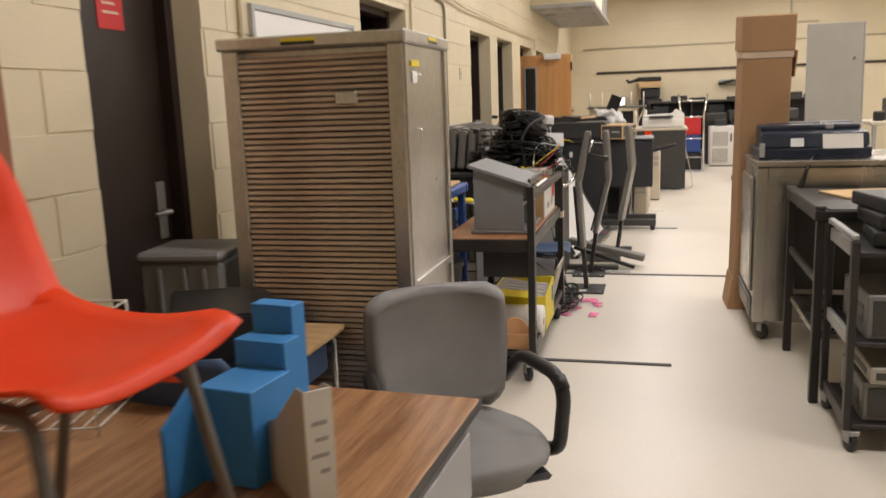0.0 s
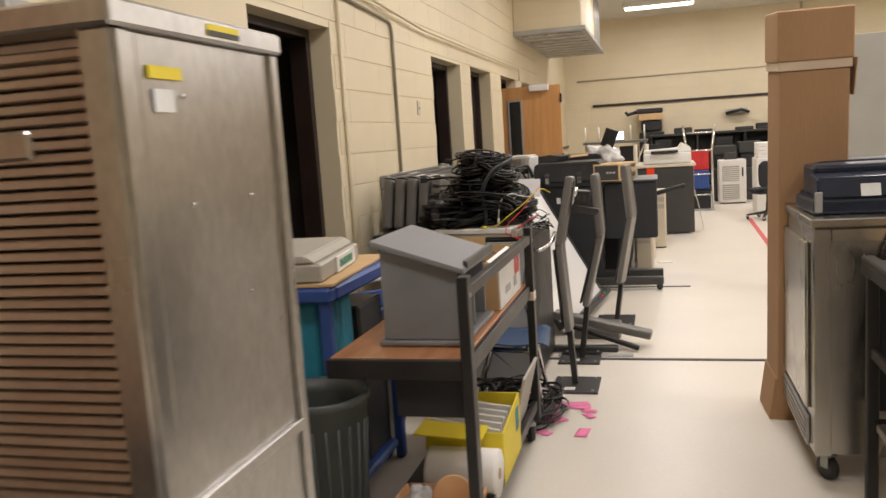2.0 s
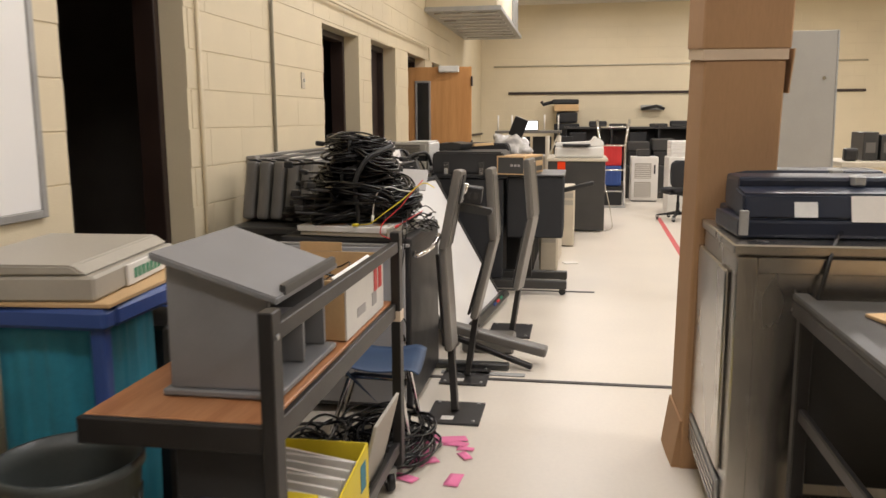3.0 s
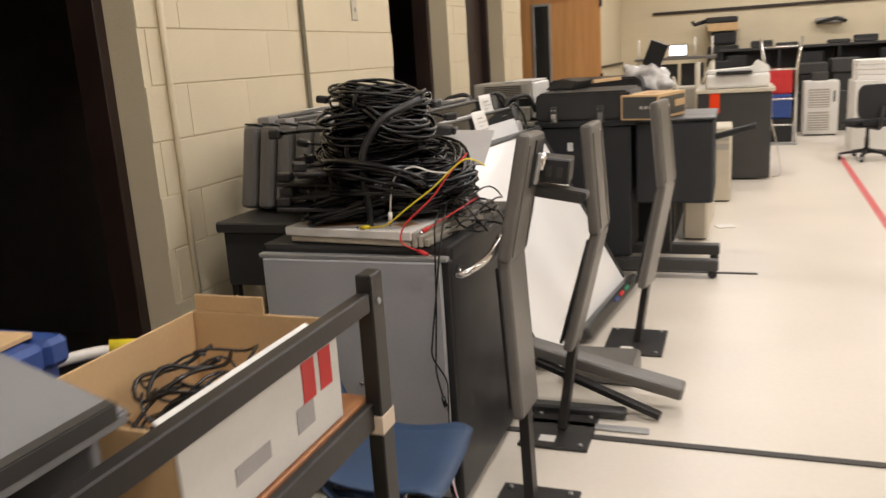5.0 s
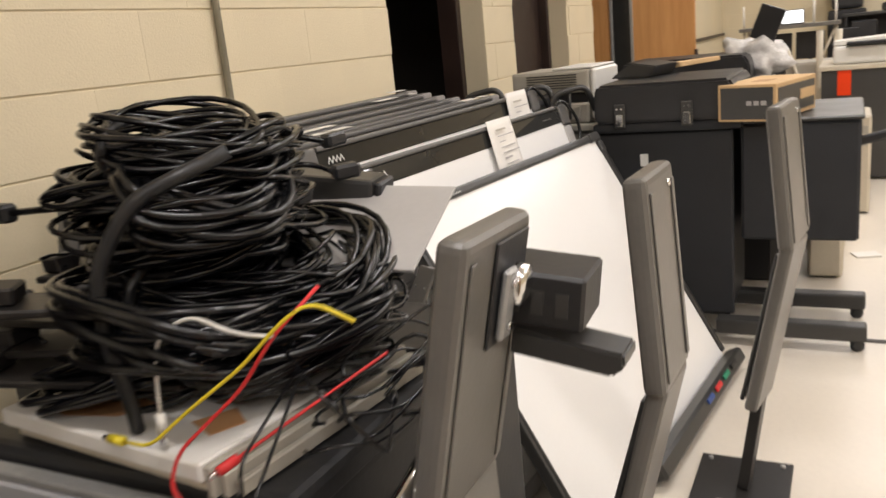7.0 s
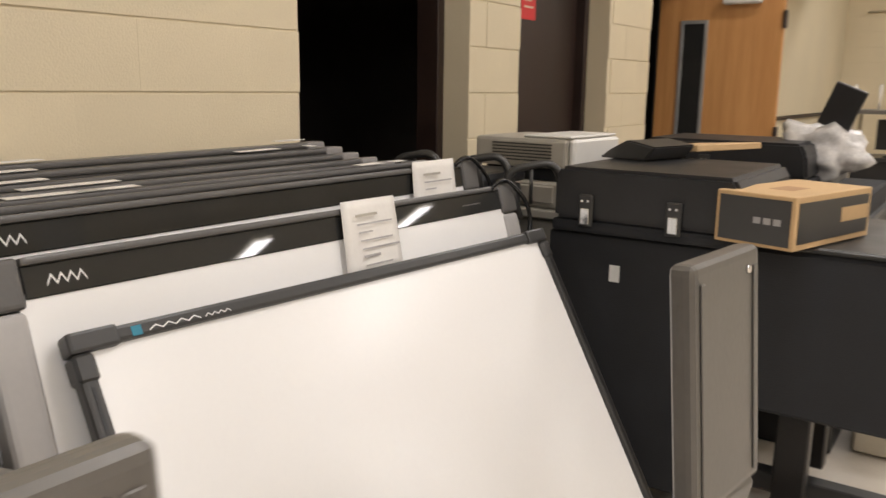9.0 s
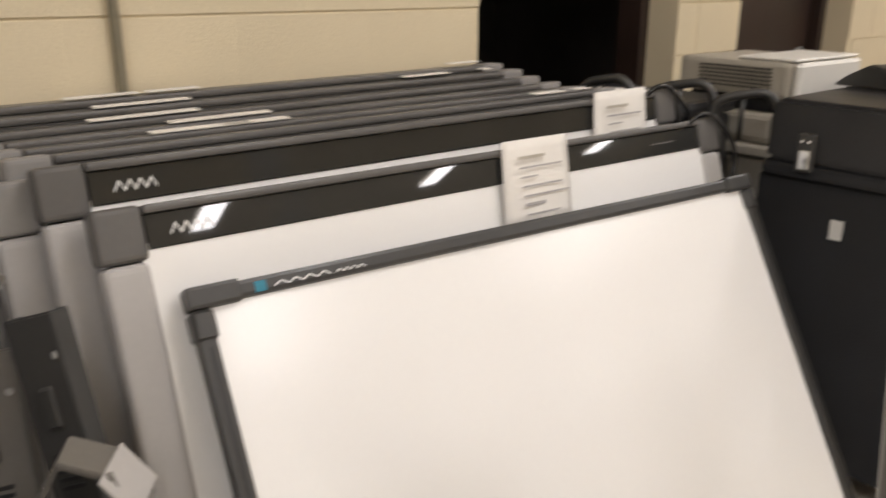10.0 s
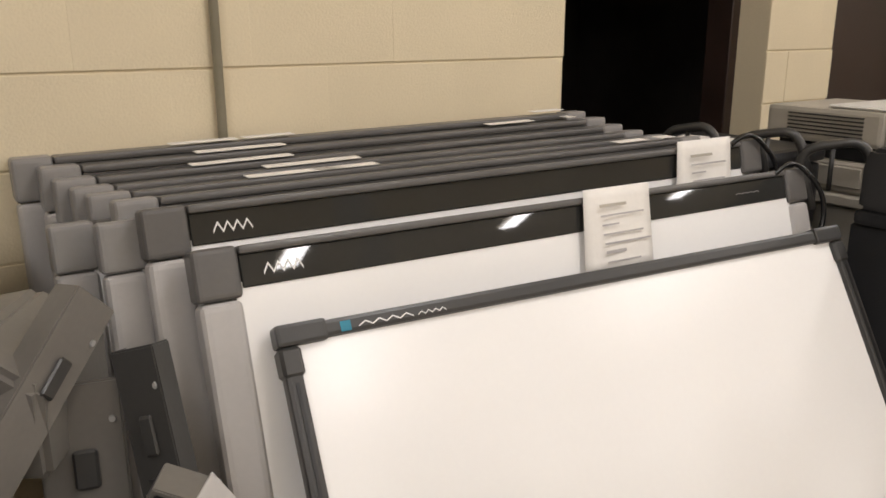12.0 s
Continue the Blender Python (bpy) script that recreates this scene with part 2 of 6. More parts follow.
def shell(f, nu, nv, thick):
    """A thin curved sheet f(u, v), given thickness."""
    bm = bmesh.new()
    g = [[bm.verts.new(f(u / nu, v / nv)) for v in range(nv + 1)] for u in range(nu + 1)]
    for u in range(nu):
        for v in range(nv):
            bm.faces.new((g[u][v], g[u + 1][v], g[u + 1][v + 1], g[u][v + 1]))
    bmesh.ops.recalc_face_normals(bm, faces=bm.faces[:])
    bmesh.ops.solidify(bm, geom=bm.faces[:], thickness=thick)
    for fc in bm.faces:
        fc.smooth = True
    return bm


def mesh_of(name, bm, material):
    me = bpy.data.meshes.new(name)
    bm.to_mesh(me)
    bm.free()
    me.materials.append(M[material])
    return me


def part(name, bm, material, parent, label=""):
    ob = new(name, mesh_of(name, bm, material))
    ob.parent = parent
    return tagged(ob, label)


def thing(name, m, label, category, group=""):
    ob = new(name)
    ob.empty_display_size = 0.1
    ob.matrix_world = m
    return tagged(ob, label, category, group)


def solid(name, bm, material, label, category, m=None, group="", kind=""):
    ob = new(name, mesh_of(name, bm, material))
    if m is not None:
        ob.matrix_world = m
    return tagged(ob, label, category, group, kind)


def setting(name, bm, material, label=""):
    return solid(name, bm, material, label or name.replace("_", " "), "structure", kind="structure")


# ---- the room ----
WX, BACK, FRONT, EAST, DEEP = -1.91, 19.2, -3.0, 9.0, 0.2
TOP = 2.15
OPENINGS = [(2.46, 3.23, 2.16), (5.23, 6.26, 2.16), (8.55, 9.61, 2.18), (10.06, 11.13, 2.2), (11.8, 12.9, 2.22), (13.4, 14.3, 2.22)]


def wall_boxes(x0, x1):
    out, y = [], FRONT
    for a, b, top in OPENINGS:
        out.append((x0, x1, y, a, 0, CEIL))
        out.append((x0, x1, a, b, top, CEIL))
        y = b
    return out + [(x0, x1, y, BACK, 0, CEIL)]


floor = setting("floor", boxes((WX - 3, EAST, FRONT, BACK, -0.1, 0.0), bevel=0), "floor", "cream waxed vinyl tile floor")
wall_west = setting("wall_west", boxes(*wall_boxes(WX - DEEP, WX - 0.005), bevel=0), "cream", "cream painted concrete block wall with door openings")
wall_north = setting("wall_north", boxes((WX - DEEP, EAST, BACK, BACK + 0.2, 0, CEIL), bevel=0), "cream_far", "cream painted block end wall")
setting("wall_east", boxes((EAST, EAST + 0.2, FRONT, BACK, 0, CEIL), bevel=0), "cream_far", "cream painted block wall")
setting("wall_south", boxes((WX - DEEP, EAST, FRONT - 0.2, FRONT, 0, CEIL), bevel=0), "cream_far", "cream painted block wall")
setting("ceiling", boxes((WX - 3, EAST, FRONT, BACK, CEIL, CEIL + 0.1), bevel=0), "ceiling", "pale acoustic tile ceiling")
# unseen surfaces closing the side rooms, their darkness put into the colour
setting("wall_beyond", boxes((WX - 2.8, WX - 2.7, FRONT, BACK, 0, CEIL), bevel=0), "room_shade", "unseen far wall of the side rooms, coloured dark for lack of light")
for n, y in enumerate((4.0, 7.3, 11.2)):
    setting("wall_beyond_%d" % (n + 1), boxes((WX - 2.7, WX - DEEP, y, y + 0.1, 0, CEIL), bevel=0), "room_shade", "unseen partition between side rooms, coloured dark for lack of light")
setting("floor_beyond", boxes((WX - 2.7, WX - DEEP, FRONT, BACK, 0.0, 0.006), bevel=0), "room_shade", "floor of the side rooms, coloured dark for lack of light")
setting("trim_column", boxes((WX, WX + 0.05, 1.5, 2.02, 0, CEIL), bevel=0.004), "brownwall", "red-brown painted column beside the door")

for i, (a, b, top) in enumerate(OPENINGS):
    xf = WX - DEEP + 0.005
    fr = setting("door_frame_%d" % (i + 1), boxes((xf - 0.06, xf + 0.06, a, a + 0.05, 0, top - 0.05), (xf - 0.06, xf + 0.06, b - 0.05, b, 0, top - 0.05), (xf - 0.06, xf + 0.06, a, b, top - 0.05, top), bevel=0.004), "brown", "dark brown metal door frame")
for i in (0, 3):
    a, b, top = OPENINGS[i]
    dr = setting("door_%d" % (i + 1), boxes((WX - DEEP - 0.04, WX - DEEP + 0.005, a + 0.05, b - 0.05, 0.01, top - 0.05), bevel=0.003), "brown", "closed dark brown door with a red notice")
    part("notice", boxes((WX - DEEP + 0.006, WX - DEEP + 0.009, a + 0.34, a + 0.5, 1.78, 1.96), bevel=0), "red", dr, "red paper notice")
    for k in range(3):
        part("printed_line", boxes((WX - DEEP + 0.0095, WX - DEEP + 0.0105, a + 0.37, a + 0.47 - 0.02 * k, 1.84 + 0.035 * k, 1.85 + 0.035 * k), bevel=0), "tape", dr)
    part("door_handle", tube(bend([(WX - DEEP + 0.0, b - 0.13, 1.02), (WX - DEEP + 0.06, b - 0.13, 1.02), (WX - DEEP + 0.06, b - 0.25, 1.02)], 0.02), 0.01), "dull", dr, "grey metal lever")
    part("kick_plate", boxes((WX - DEEP + 0.005, WX - DEEP + 0.01, b - 0.16, b - 0.1, 0.9, 1.15), bevel=0.002), "dull", dr)

oak = setting("door_5", boxes((-2.16, -1.27, 12.62, 12.665, 0.01, 2.09), bevel=0.003), "oak", "open oak veneer door with a narrow glass strip")
part("glass_frame", boxes((-1.99, -1.965, 12.605, 12.62, 0.9, 1.92), (-1.815, -1.79, 12.605, 12.62, 0.9, 1.92), (-1.965, -1.815, 12.605, 12.62, 1.895, 1.92), (-1.965, -1.815, 12.605, 12.62, 0.9, 0.925), bevel=0.002), "dull", oak)
part("glass_pane", boxes((-1.965, -1.815, 12.612, 12.616, 0.925, 1.895), bevel=0), "bezel", oak, "dark wired glass")
for hz in (0.25, 1.05, 1.85):
    part("hinge", boxes((-1.275, -1.255, 12.6, 12.67, hz, hz + 0.12), bevel=0.003), "brown", oak)
part("door_closer", boxes((-1.68, -1.42, 12.54, 12.62, 2.02, 2.1), bevel=0.01), "pale", oak, "grey metal door closer")

# wall fittings
wb = thing("wall_whiteboard", pose(WX, 0, 0), "white wall-hung marker board in an aluminium frame", "whiteboard")
part("panel", boxes((0.0, 0.016, 3.69, 5.02, 1.11, 1.92), bevel=0.002), "board", wb)
part("frame", boxes((0, 0.024, 3.66, 3.69, 1.08, 1.95), (0, 0.024, 5.02, 5.05, 1.08, 1.95), (0, 0.024, 3.69, 5.02, 1.08, 1.11), (0, 0.024, 3.69, 5.02, 1.92, 1.95), bevel=0.003), "dull", wb)
cx = WX + 0.014
for name, pts in (("conduit", [(cx, 7.43, 0.1), (cx, 7.43, 2.33), (cx, 3.2, 2.52)]), ("conduit", [(cx, 3.56, 1.0), (cx, 3.56, CEIL)]),
                  ("conduit", [(cx, 6.38, 0.0), (cx, 6.38, 2.6)]), ("conduit", [(cx + 0.03, 3.2, 2.62), (cx + 0.03, 8.2, 2.36), (cx + 0.03, 12.95, 2.36), (cx + 0.03, 12.95, 2.2)])):
    bare = abs(pts[0][1] - 7.43) < 0.1
    solid(name, tube(bend(pts, 0.1), 0.012), "olive" if bare else "cream", ("dull grey-olive" if bare else "cream painted") + " steel conduit fixed to the block wall", "conduit")
sw = thing("wall_switch", pose(WX, 8.04, 1.66), "small cream switch plate on the block wall", "switch")
part("plate", boxes((0, 0.008, -0.035, 0.035, 0, 0.115), bevel=0.003), "beige", sw)
part("toggle", boxes((0.008, 0.02, -0.006, 0.006, 0.045, 0.07), bevel=0.002), "white", sw)

# ventilation unit on the wall
vent = thing("ventilation_unit", pose(0, 0, 0), "cream wall-hung ventilation duct with metal grille underneath", "air duct")
part("casing", boxes((WX, -0.98, 12.95, 16.6, 2.86, CEIL), bevel=0.01), "cream_far", vent)
part("rim", boxes((WX, -0.92, 12.87, 16.66, 2.80, 2.86), bevel=0.006), "dull", vent, "bare metal rim")
for k in range(9):
    yy = 13.0 + k * 0.4
    part("slat", boxes((WX + 0.1, -0.98, yy, yy + 0.05, 2.782, 2.802), bevel=0.003), "alu", vent)
for k in range(8):
    part("side_slat", boxes((-0.986, -0.965, 15.3 + k * 0.15, 15.39 + k * 0.15, 2.92, CEIL - 0.05), bevel=0.004), "dull", vent)

# end wall
ry = BACK - 0.02
solid("chalk_rail", boxes((-1.35, 5.5, ry - 0.02, ry + 0.02, 1.93, 1.98), bevel=0.004), "brown", "dark brown rail along the end wall", "rail")
solid("conduit", tube([(-1.65, ry, 2.49), (5.5, ry, 2.52)], 0.015), "beige", "beige conduit along the end wall", "conduit")
solid("chair_rail", boxes((WX, WX + 0.03, 14.3, BACK, 1.12, 1.16), bevel=0.004), "brown", "dark rail along the block wall", "rail")
solid("pipe", tube(bend([(2.75, ry, CEIL), (2.75, ry, 2.85), (3.3, ry, 2.85)], 0.1), 0.02), "beige", "painted pipe elbow on the end wall", "pipe")

# floor strips
for name, x0, x1, y, w in (("floor_strip", -0.9, 0.09, 4.35, 0.035), ("floor_strip", -1.6, 0.75, 6.64, 0.035), ("floor_strip", -1.2, 0.23, 9.04, 0.03)):
    setting(name, boxes((x0, x1, y - w / 2, y + w / 2, -0.001, 0.006), bevel=0.001), "strip", "dark metal strip set into the floor")
setting("floor_tape", prism([(1.11, 9.2), (1.17, 9.2), (1.29, 14.4), (1.23, 14.4)], 0.0012, 0.002, "z", 0), "redtape", "worn red tape line on the floor")

# ceiling lamps
for lx, ly in LAMPS:
    fx = thing("ceiling_light", pose(lx, ly, CEIL), "white fluorescent ceiling light with a lit diffuser", "ceiling light", "ceiling lights")
    part("housing", boxes((-0.63, 0.63, -0.17, 0.17, -0.09, 0.0), bevel=0.006), "white", fx)
    part("diffuser", boxes((-0.6, 0.6, -0.14, 0.14, -0.11, -0.09), bevel=0.004), "diffuser", fx)


# ---- things near the start ----
def louvred_cabinet():
    c = thing("louvred_cabinet", pose(-1.19, 3.01, 0), "tall worn aluminium cabinet with a ribbed slatted front", "cabinet")
    w, d, h = 0.345, 0.285, 1.655
    part("body", boxes((-w + 0.03, w - 0.004, -d + 0.06, d, 0.12, h), bevel=0.004), "alu", c)
    for s in (-1, 1):
        part("post", boxes((s * w - 0.03 - 0.03 * s, s * w + 0.03 - 0.03 * s, -d - 0.012, -d + 0.06, 0.1, h), bevel=0.005), "alu", c)
    part("cap", boxes((-w - 0.015, w + 0.015, -d - 0.025, d + 0.012, h, h + 0.045), bevel=0.006), "alu", c, "battered aluminium top rim")
    part("kick_rail", boxes((-w + 0.06, w - 0.06, -d + 0.0, -d + 0.03, 0.1, 0.16), bevel=0.004), "alu", c)
    n = 70
    me = mesh_of("slat", prism([(-d - 0.006, -0.002), (-d + 0.001, -0.005), (-d + 0.026, 0.008), (-d + 0.026, 0.0155), (-d + 0.004, 0.0145), (-d - 0.002, 0.0105)], -w + 0.055, w - 0.055, "x", 0.001), "slat")
    for k in range(n):
        ob = new("slat", me)
        ob.parent = c
        ob.location = (random.uniform(-0.002, 0.002), random.uniform(-0.0015, 0.0015), 0.18 + k * (h - 0.2) / n)
        ob.rotation_euler = (0, random.uniform(-0.002, 0.002), 0)
    part("side_rail", boxes((w - 0.004, w + 0.008, -d + 0.03, d - 0.02, 0.78, 0.81), bevel=0.003), "alu", c)
    for s in (-d + 0.015, d - 0.015):
        part("side_stile", boxes((w - 0.006, w + 0.007, s - 0.016, s + 0.016, 0.12, h - 0.002), bevel=0.003), "alu", c)
    for y, z in ((-0.1, 1.35), (0.12, 1.35), (0.08, 1.15), (-0.1, 1.55)):
        part("rivet", lathe([(0.006, 0), (0.005, 0.003), (0.001, 0.004)], 8), "chrome", c).matrix_local = pose(w + 0.0, y, z, 0, 90, 0)
    part("latch", boxes((-0.015 + 0.1, 0.07 + 0.1, -d - 0.012, -d + 0.01, 1.45, 1.5), bevel=0.006), "alu", c)
    part("warning_label", boxes((-0.1, 0.03, -d - 0.0275, -d - 0.0255, h + 0.01, h + 0.034), bevel=0), "yellow", c, "yellow and black warning label")
    part("label_band", boxes((-0.1, 0.03, -d - 0.0285, -d - 0.0277, h + 0.01, h + 0.022), bevel=0), "black", c)
    part("warning_label", boxes((w + 0.0155, w + 0.0175, -0.02, 0.1, h + 0.012, h + 0.034), bevel=0), "yellow", c)
    part("label_band", boxes((w + 0.0177, w + 0.0185, -0.02, 0.1, h + 0.012, h + 0.022), bevel=0), "black", c)
    part("sticker", boxes((w - 0.002, w + 0.002, -0.2, -0.1, 1.578, 1.6), bevel=0), "yellow", c, "faded yellow sticker")
    part("sticker", boxes((w - 0.002, w + 0.0015, -0.19, -0.13, 1.52, 1.56), bevel=0), "pale", c)
    for sx in (-0.27, 0.27):
        for sy in (-0.22, 0.22):
            caster(c, sx, sy, 0.1)


def caster(owner, x, y, h, turn=0):
    r = h * 0.42
    base = part("caster", boxes((-0.022, 0.022, -0.03, 0.03, h - 0.02, h), (-0.022, -0.016, -0.02, 0.02, r, h - 0.02), (0.016, 0.022, -0.02, 0.02, r, h - 0.02), bevel=0.002), "dull", owner, "swivel caster with a black wheel")
    base.matrix_local = pose(x, y, 0, 0, 0, turn)
    part("wheel", moved(lathe([(r * 0.5, -0.013), (r * 0.93, -0.013), (r, -0.008), (r, 0.008), (r * 0.93, 0.013), (r * 0.5, 0.013)], 16), pose(0, 0, r, 0, 90, 0)), "black", base)


louvred_cabinet()


def near_desk():
    d = thing("wooden_desk", pose(-0.43, 1.92, 0, 0, 0, -3), "walnut laminate desk with a grey metal drawer pedestal", "desk")
    part("desktop", boxes((-1.4, 0, -1.75, 0, 0.672, 0.7), bevel=0.005), "desk", d)
    part("edge_strip", boxes((0.0, 0.004, -1.75, 0.0, 0.674, 0.698), bevel=0.001), "black", d, "black edge band")
    part("pedestal", boxes((-0.45, -0.02, -1.0, -0.06, 0.06, 0.668), bevel=0.006), "grey", d)
    for k in range(3):
        part("drawer", boxes((-0.018, 0.0, -0.97, -0.1, 0.1 + k * 0.19, 0.27 + k * 0.19), bevel=0.004), "grey", d)
        part("pull", boxes((0.001, 0.015, -0.6, -0.45, 0.17 + k * 0.19, 0.19 + k * 0.19), bevel=0.003), "dull", d)
    for x in (-1.35, -0.05):
        for y in (-1.7, -0.06):
            if x < -1 or y < -1:
                part("leg", boxes((x - 0.02, x + 0.02, y - 0.02, y + 0.02, 0, 0.672), bevel=0.004), "dull", d)


near_desk()


def moulded_chair(name, m, material, label, metal, group=""):
    """A one-piece plastic school chair on bent tube legs; it faces local +y."""
    c = thing(name, m, label, "chair", group)

    def surf(u, v):
        x = (u - 0.5) * 2
        if v < 0.52:
            s = v / 0.52
            y, z = 0.22 - 0.40 * s, 0.445 + 0.018 * s * s - 0.03 * math.sin(s * 3.1) + 0.05 * max(0, s - 0.8)
            if s < 0.15:
                z -= 0.03 * (1 - s / 0.15) ** 2
            half = 0.215 - 0.02 * s
            z += 0.03 * abs(x) ** 3
        else:
            s = (v - 0.52) / 0.48
            y, z = -0.18 - 0.05 * math.sin(min(1, s * 2) * 1.57) - 0.09 * s, 0.473 + 0.36 * s ** 1.15
            half = 0.195 + 0.03 * math.sin(s * 3.14) - 0.05 * s ** 5
            y += 0.04 * x * x
        return Vector((x * half, y, z))
    part("seat_shell", shell(surf, 12, 30, 0.007), material, c)
    for sx in (-1, 1):
        part("leg", tube(bend([(sx * 0.2, 0.2, 0), (sx * 0.165, 0.13, 0.405), (sx * 0.165, -0.12, 0.42)], 0.03), 0.0115), metal, c)
        part("leg", tube(bend([(sx * 0.2, -0.24, 0), (sx * 0.155, -0.1, 0.425), (sx * 0.155, 0.1, 0.41)], 0.03), 0.0115), metal, c)
    part("crossbar", tube([(-0.165, 0.1, 0.41), (0.165, 0.1, 0.41)], 0.009), metal, c)
    return c


moulded_chair("plastic_chair", pose(-0.86, 0.95, 0.702, 0, 0, -94) @ Matrix.Scale(0.92, 4), "orange", "orange moulded plastic school chair standing on the desk", "mid")


def paper_file():
    f = thing("magazine_file", pose(-0.612, 1.302, 0.703, 0, 0, -133) @ Matrix.Diagonal((0.62, 1, 1.04, 1)), "beige cardboard magazine file with a printed spine", "file box")
    part("side", prism([(-0.22, 0), (0.03, 0), (0.03, 0.235), (0.0, 0.235), (-0.12, 0.14), (-0.22, 0.1)], -0.045, -0.04, "x", 0.001), "beige", f)
    part("side", prism([(-0.22, 0), (0.03, 0), (0.03, 0.235), (0.0, 0.235), (-0.12, 0.14), (-0.22, 0.1)], 0.04, 0.045, "x", 0.001), "beige", f)
    part("spine", boxes((-0.045, 0.045, 0.03, 0.034, 0, 0.235), bevel=0.001), "white", f)
    for k, w in enumerate((0.05, 0.04, 0.055, 0.03)):
        part("printed_line", boxes((-0.025, -0.025 + w, 0.0342, 0.035, 0.17 - k * 0.03, 0.178 - k * 0.03), bevel=0), "ink", f)
    b = thing("blue_card_stand", pose(-0.83, 1.48, 0.703, 0, 0, -8) @ Matrix.Scale(0.88, 4), "bright blue stepped cardboard display stand", "card stand")
    part("step", boxes((-0.05, 0.1, -0.14, 0.02, 0, 0.23), bevel=0.002), "blue_card", b)
    part("step", boxes((-0.06, 0.085, 0.023, 0.1, 0, 0.295), bevel=0.002), "blue_card", b)
    part("step", boxes((-0.06, 0.06, 0.103, 0.16, 0, 0.365), bevel=0.002), "blue_card", b)
    part("side_wing", prism([(-0.26, 0), (-0.142, 0), (-0.142, 0.25), (-0.26, 0.17)], -0.055, -0.045, "x", 0.001), "blue_card", b)


paper_file()


def wire_basket():
    w = thing("wire_basket", pose(-1.45, 1.6, 0.703, 0, 0, 15), "white coated wire desk tray", "basket")
    for z in (0.02, 0.08, 0.22, 0.27):
        part("rim_wire", tube([(-0.16, -0.12, z), (0.16, -0.12, z), (0.16, 0.12, z), (-0.16, 0.12, z)], 0.003, 6, closed=True), "wire", w)
    for x, y in ((-0.16, -0.12), (0.16, -0.12), (0.16, 0.12), (-0.16, 0.12)):
        part("upright_wire", tube([(x, y, 0), (x, y, 0.27)], 0.003, 6), "wire", w)
    for z in (0.02, 0.22):
        for k in range(9):
            x = -0.16 + k * 0.04
            part("tray_wire", tube([(x, -0.12, z + 0.0), (x, 0.12, z + 0.0)], 0.0022, 6), "wire", w)


wire_basket()


def office_chair(m, material, label, back_z=(0.46, 0.88), arms=True, name="office_chair"):
    """A swivel chair; it faces local +y."""
    c = thing(name, m, label, "chair")

    def back(u, v):
        x = (u - 0.5) * 2
        z = back_z[0] + (back_z[1] - back_z[0]) * v
        half = 0.205 + 0.035 * math.sin(v * 2.4)
        e = max(0, abs(2 * v - 1) - 0.72) / 0.28
        half *= math.sqrt(max(0.05, 1 - 0.42 * e * e))
        return Vector((x * half, -0.21 - 0.06 * v + 0.045 * x * x - 0.02 * math.sin(v * 3.1), z))
    bm = shell(back, 18, 18, 0.055)
    part("backrest", bm, material, c)

    def seat(u, v):
        x, y = (u - 0.5) * 2, (v - 0.5) * 2
        k = 1 - 0.12 * (x * x) * (y * y) * 2
        return Vector((x * 0.24 * k, y * 0.23 * k + 0.03, 0.47 - 0.022 * (x ** 4) - 0.03 * max(0, y) ** 3))
    part("seat", shell(seat, 16, 16, 0.07), material, c)
    part("seat_pan", boxes((-0.2, 0.2, -0.15, 0.22, 0.375, 0.398), bevel=0.01), "black", c)
    part("back_bracket", tube(bend([(0, 0.0, 0.37), (0, -0.27, 0.37), (0, -0.3, 0.62)], 0.05), 0.022), "black", c)
    part("gas_column", lathe([(0.025, 0.1), (0.025, 0.25), (0.018, 0.25), (0.018, 0.38)], 14), "black", c)
    part("hub", lathe([(0.04, 0.07), (0.04, 0.12), (0.028, 0.14)], 14), "black", c)
    for k in range(5):
        a = k * math.tau / 5 + 0.3
        sp = part("spoke", prism([(0.02, 0.08), (0.28, 0.06), (0.3, 0.075), (0.02, 0.125)], -0.022, 0.022, "y", 0.005), "black", c)
        sp.matrix_local = pose(0, 0, 0, 0, 0, math.degrees(a))
        caster(c, 0.28 * math.cos(a), 0.28 * math.sin(a), 0.062, math.degrees(a))
    if arms:
        for s in (-1, 1):
            part("armrest", tube(bend([(s * 0.2, -0.05, 0.39), (s * 0.275, 0.1, 0.4), (s * 0.275, 0.14, 0.6), (s * 0.27, 0.1, 0.645), (s * 0.25, -0.12, 0.645), (s * 0.22, -0.2, 0.55)], 0.05), 0.022, 10), "black", c)


office_chair(pose(-0.56, 2.23, 0.0, 0, 0, -148), "grey_fabric", "grey fabric swivel chair with black armrests", (0.47, 0.87))


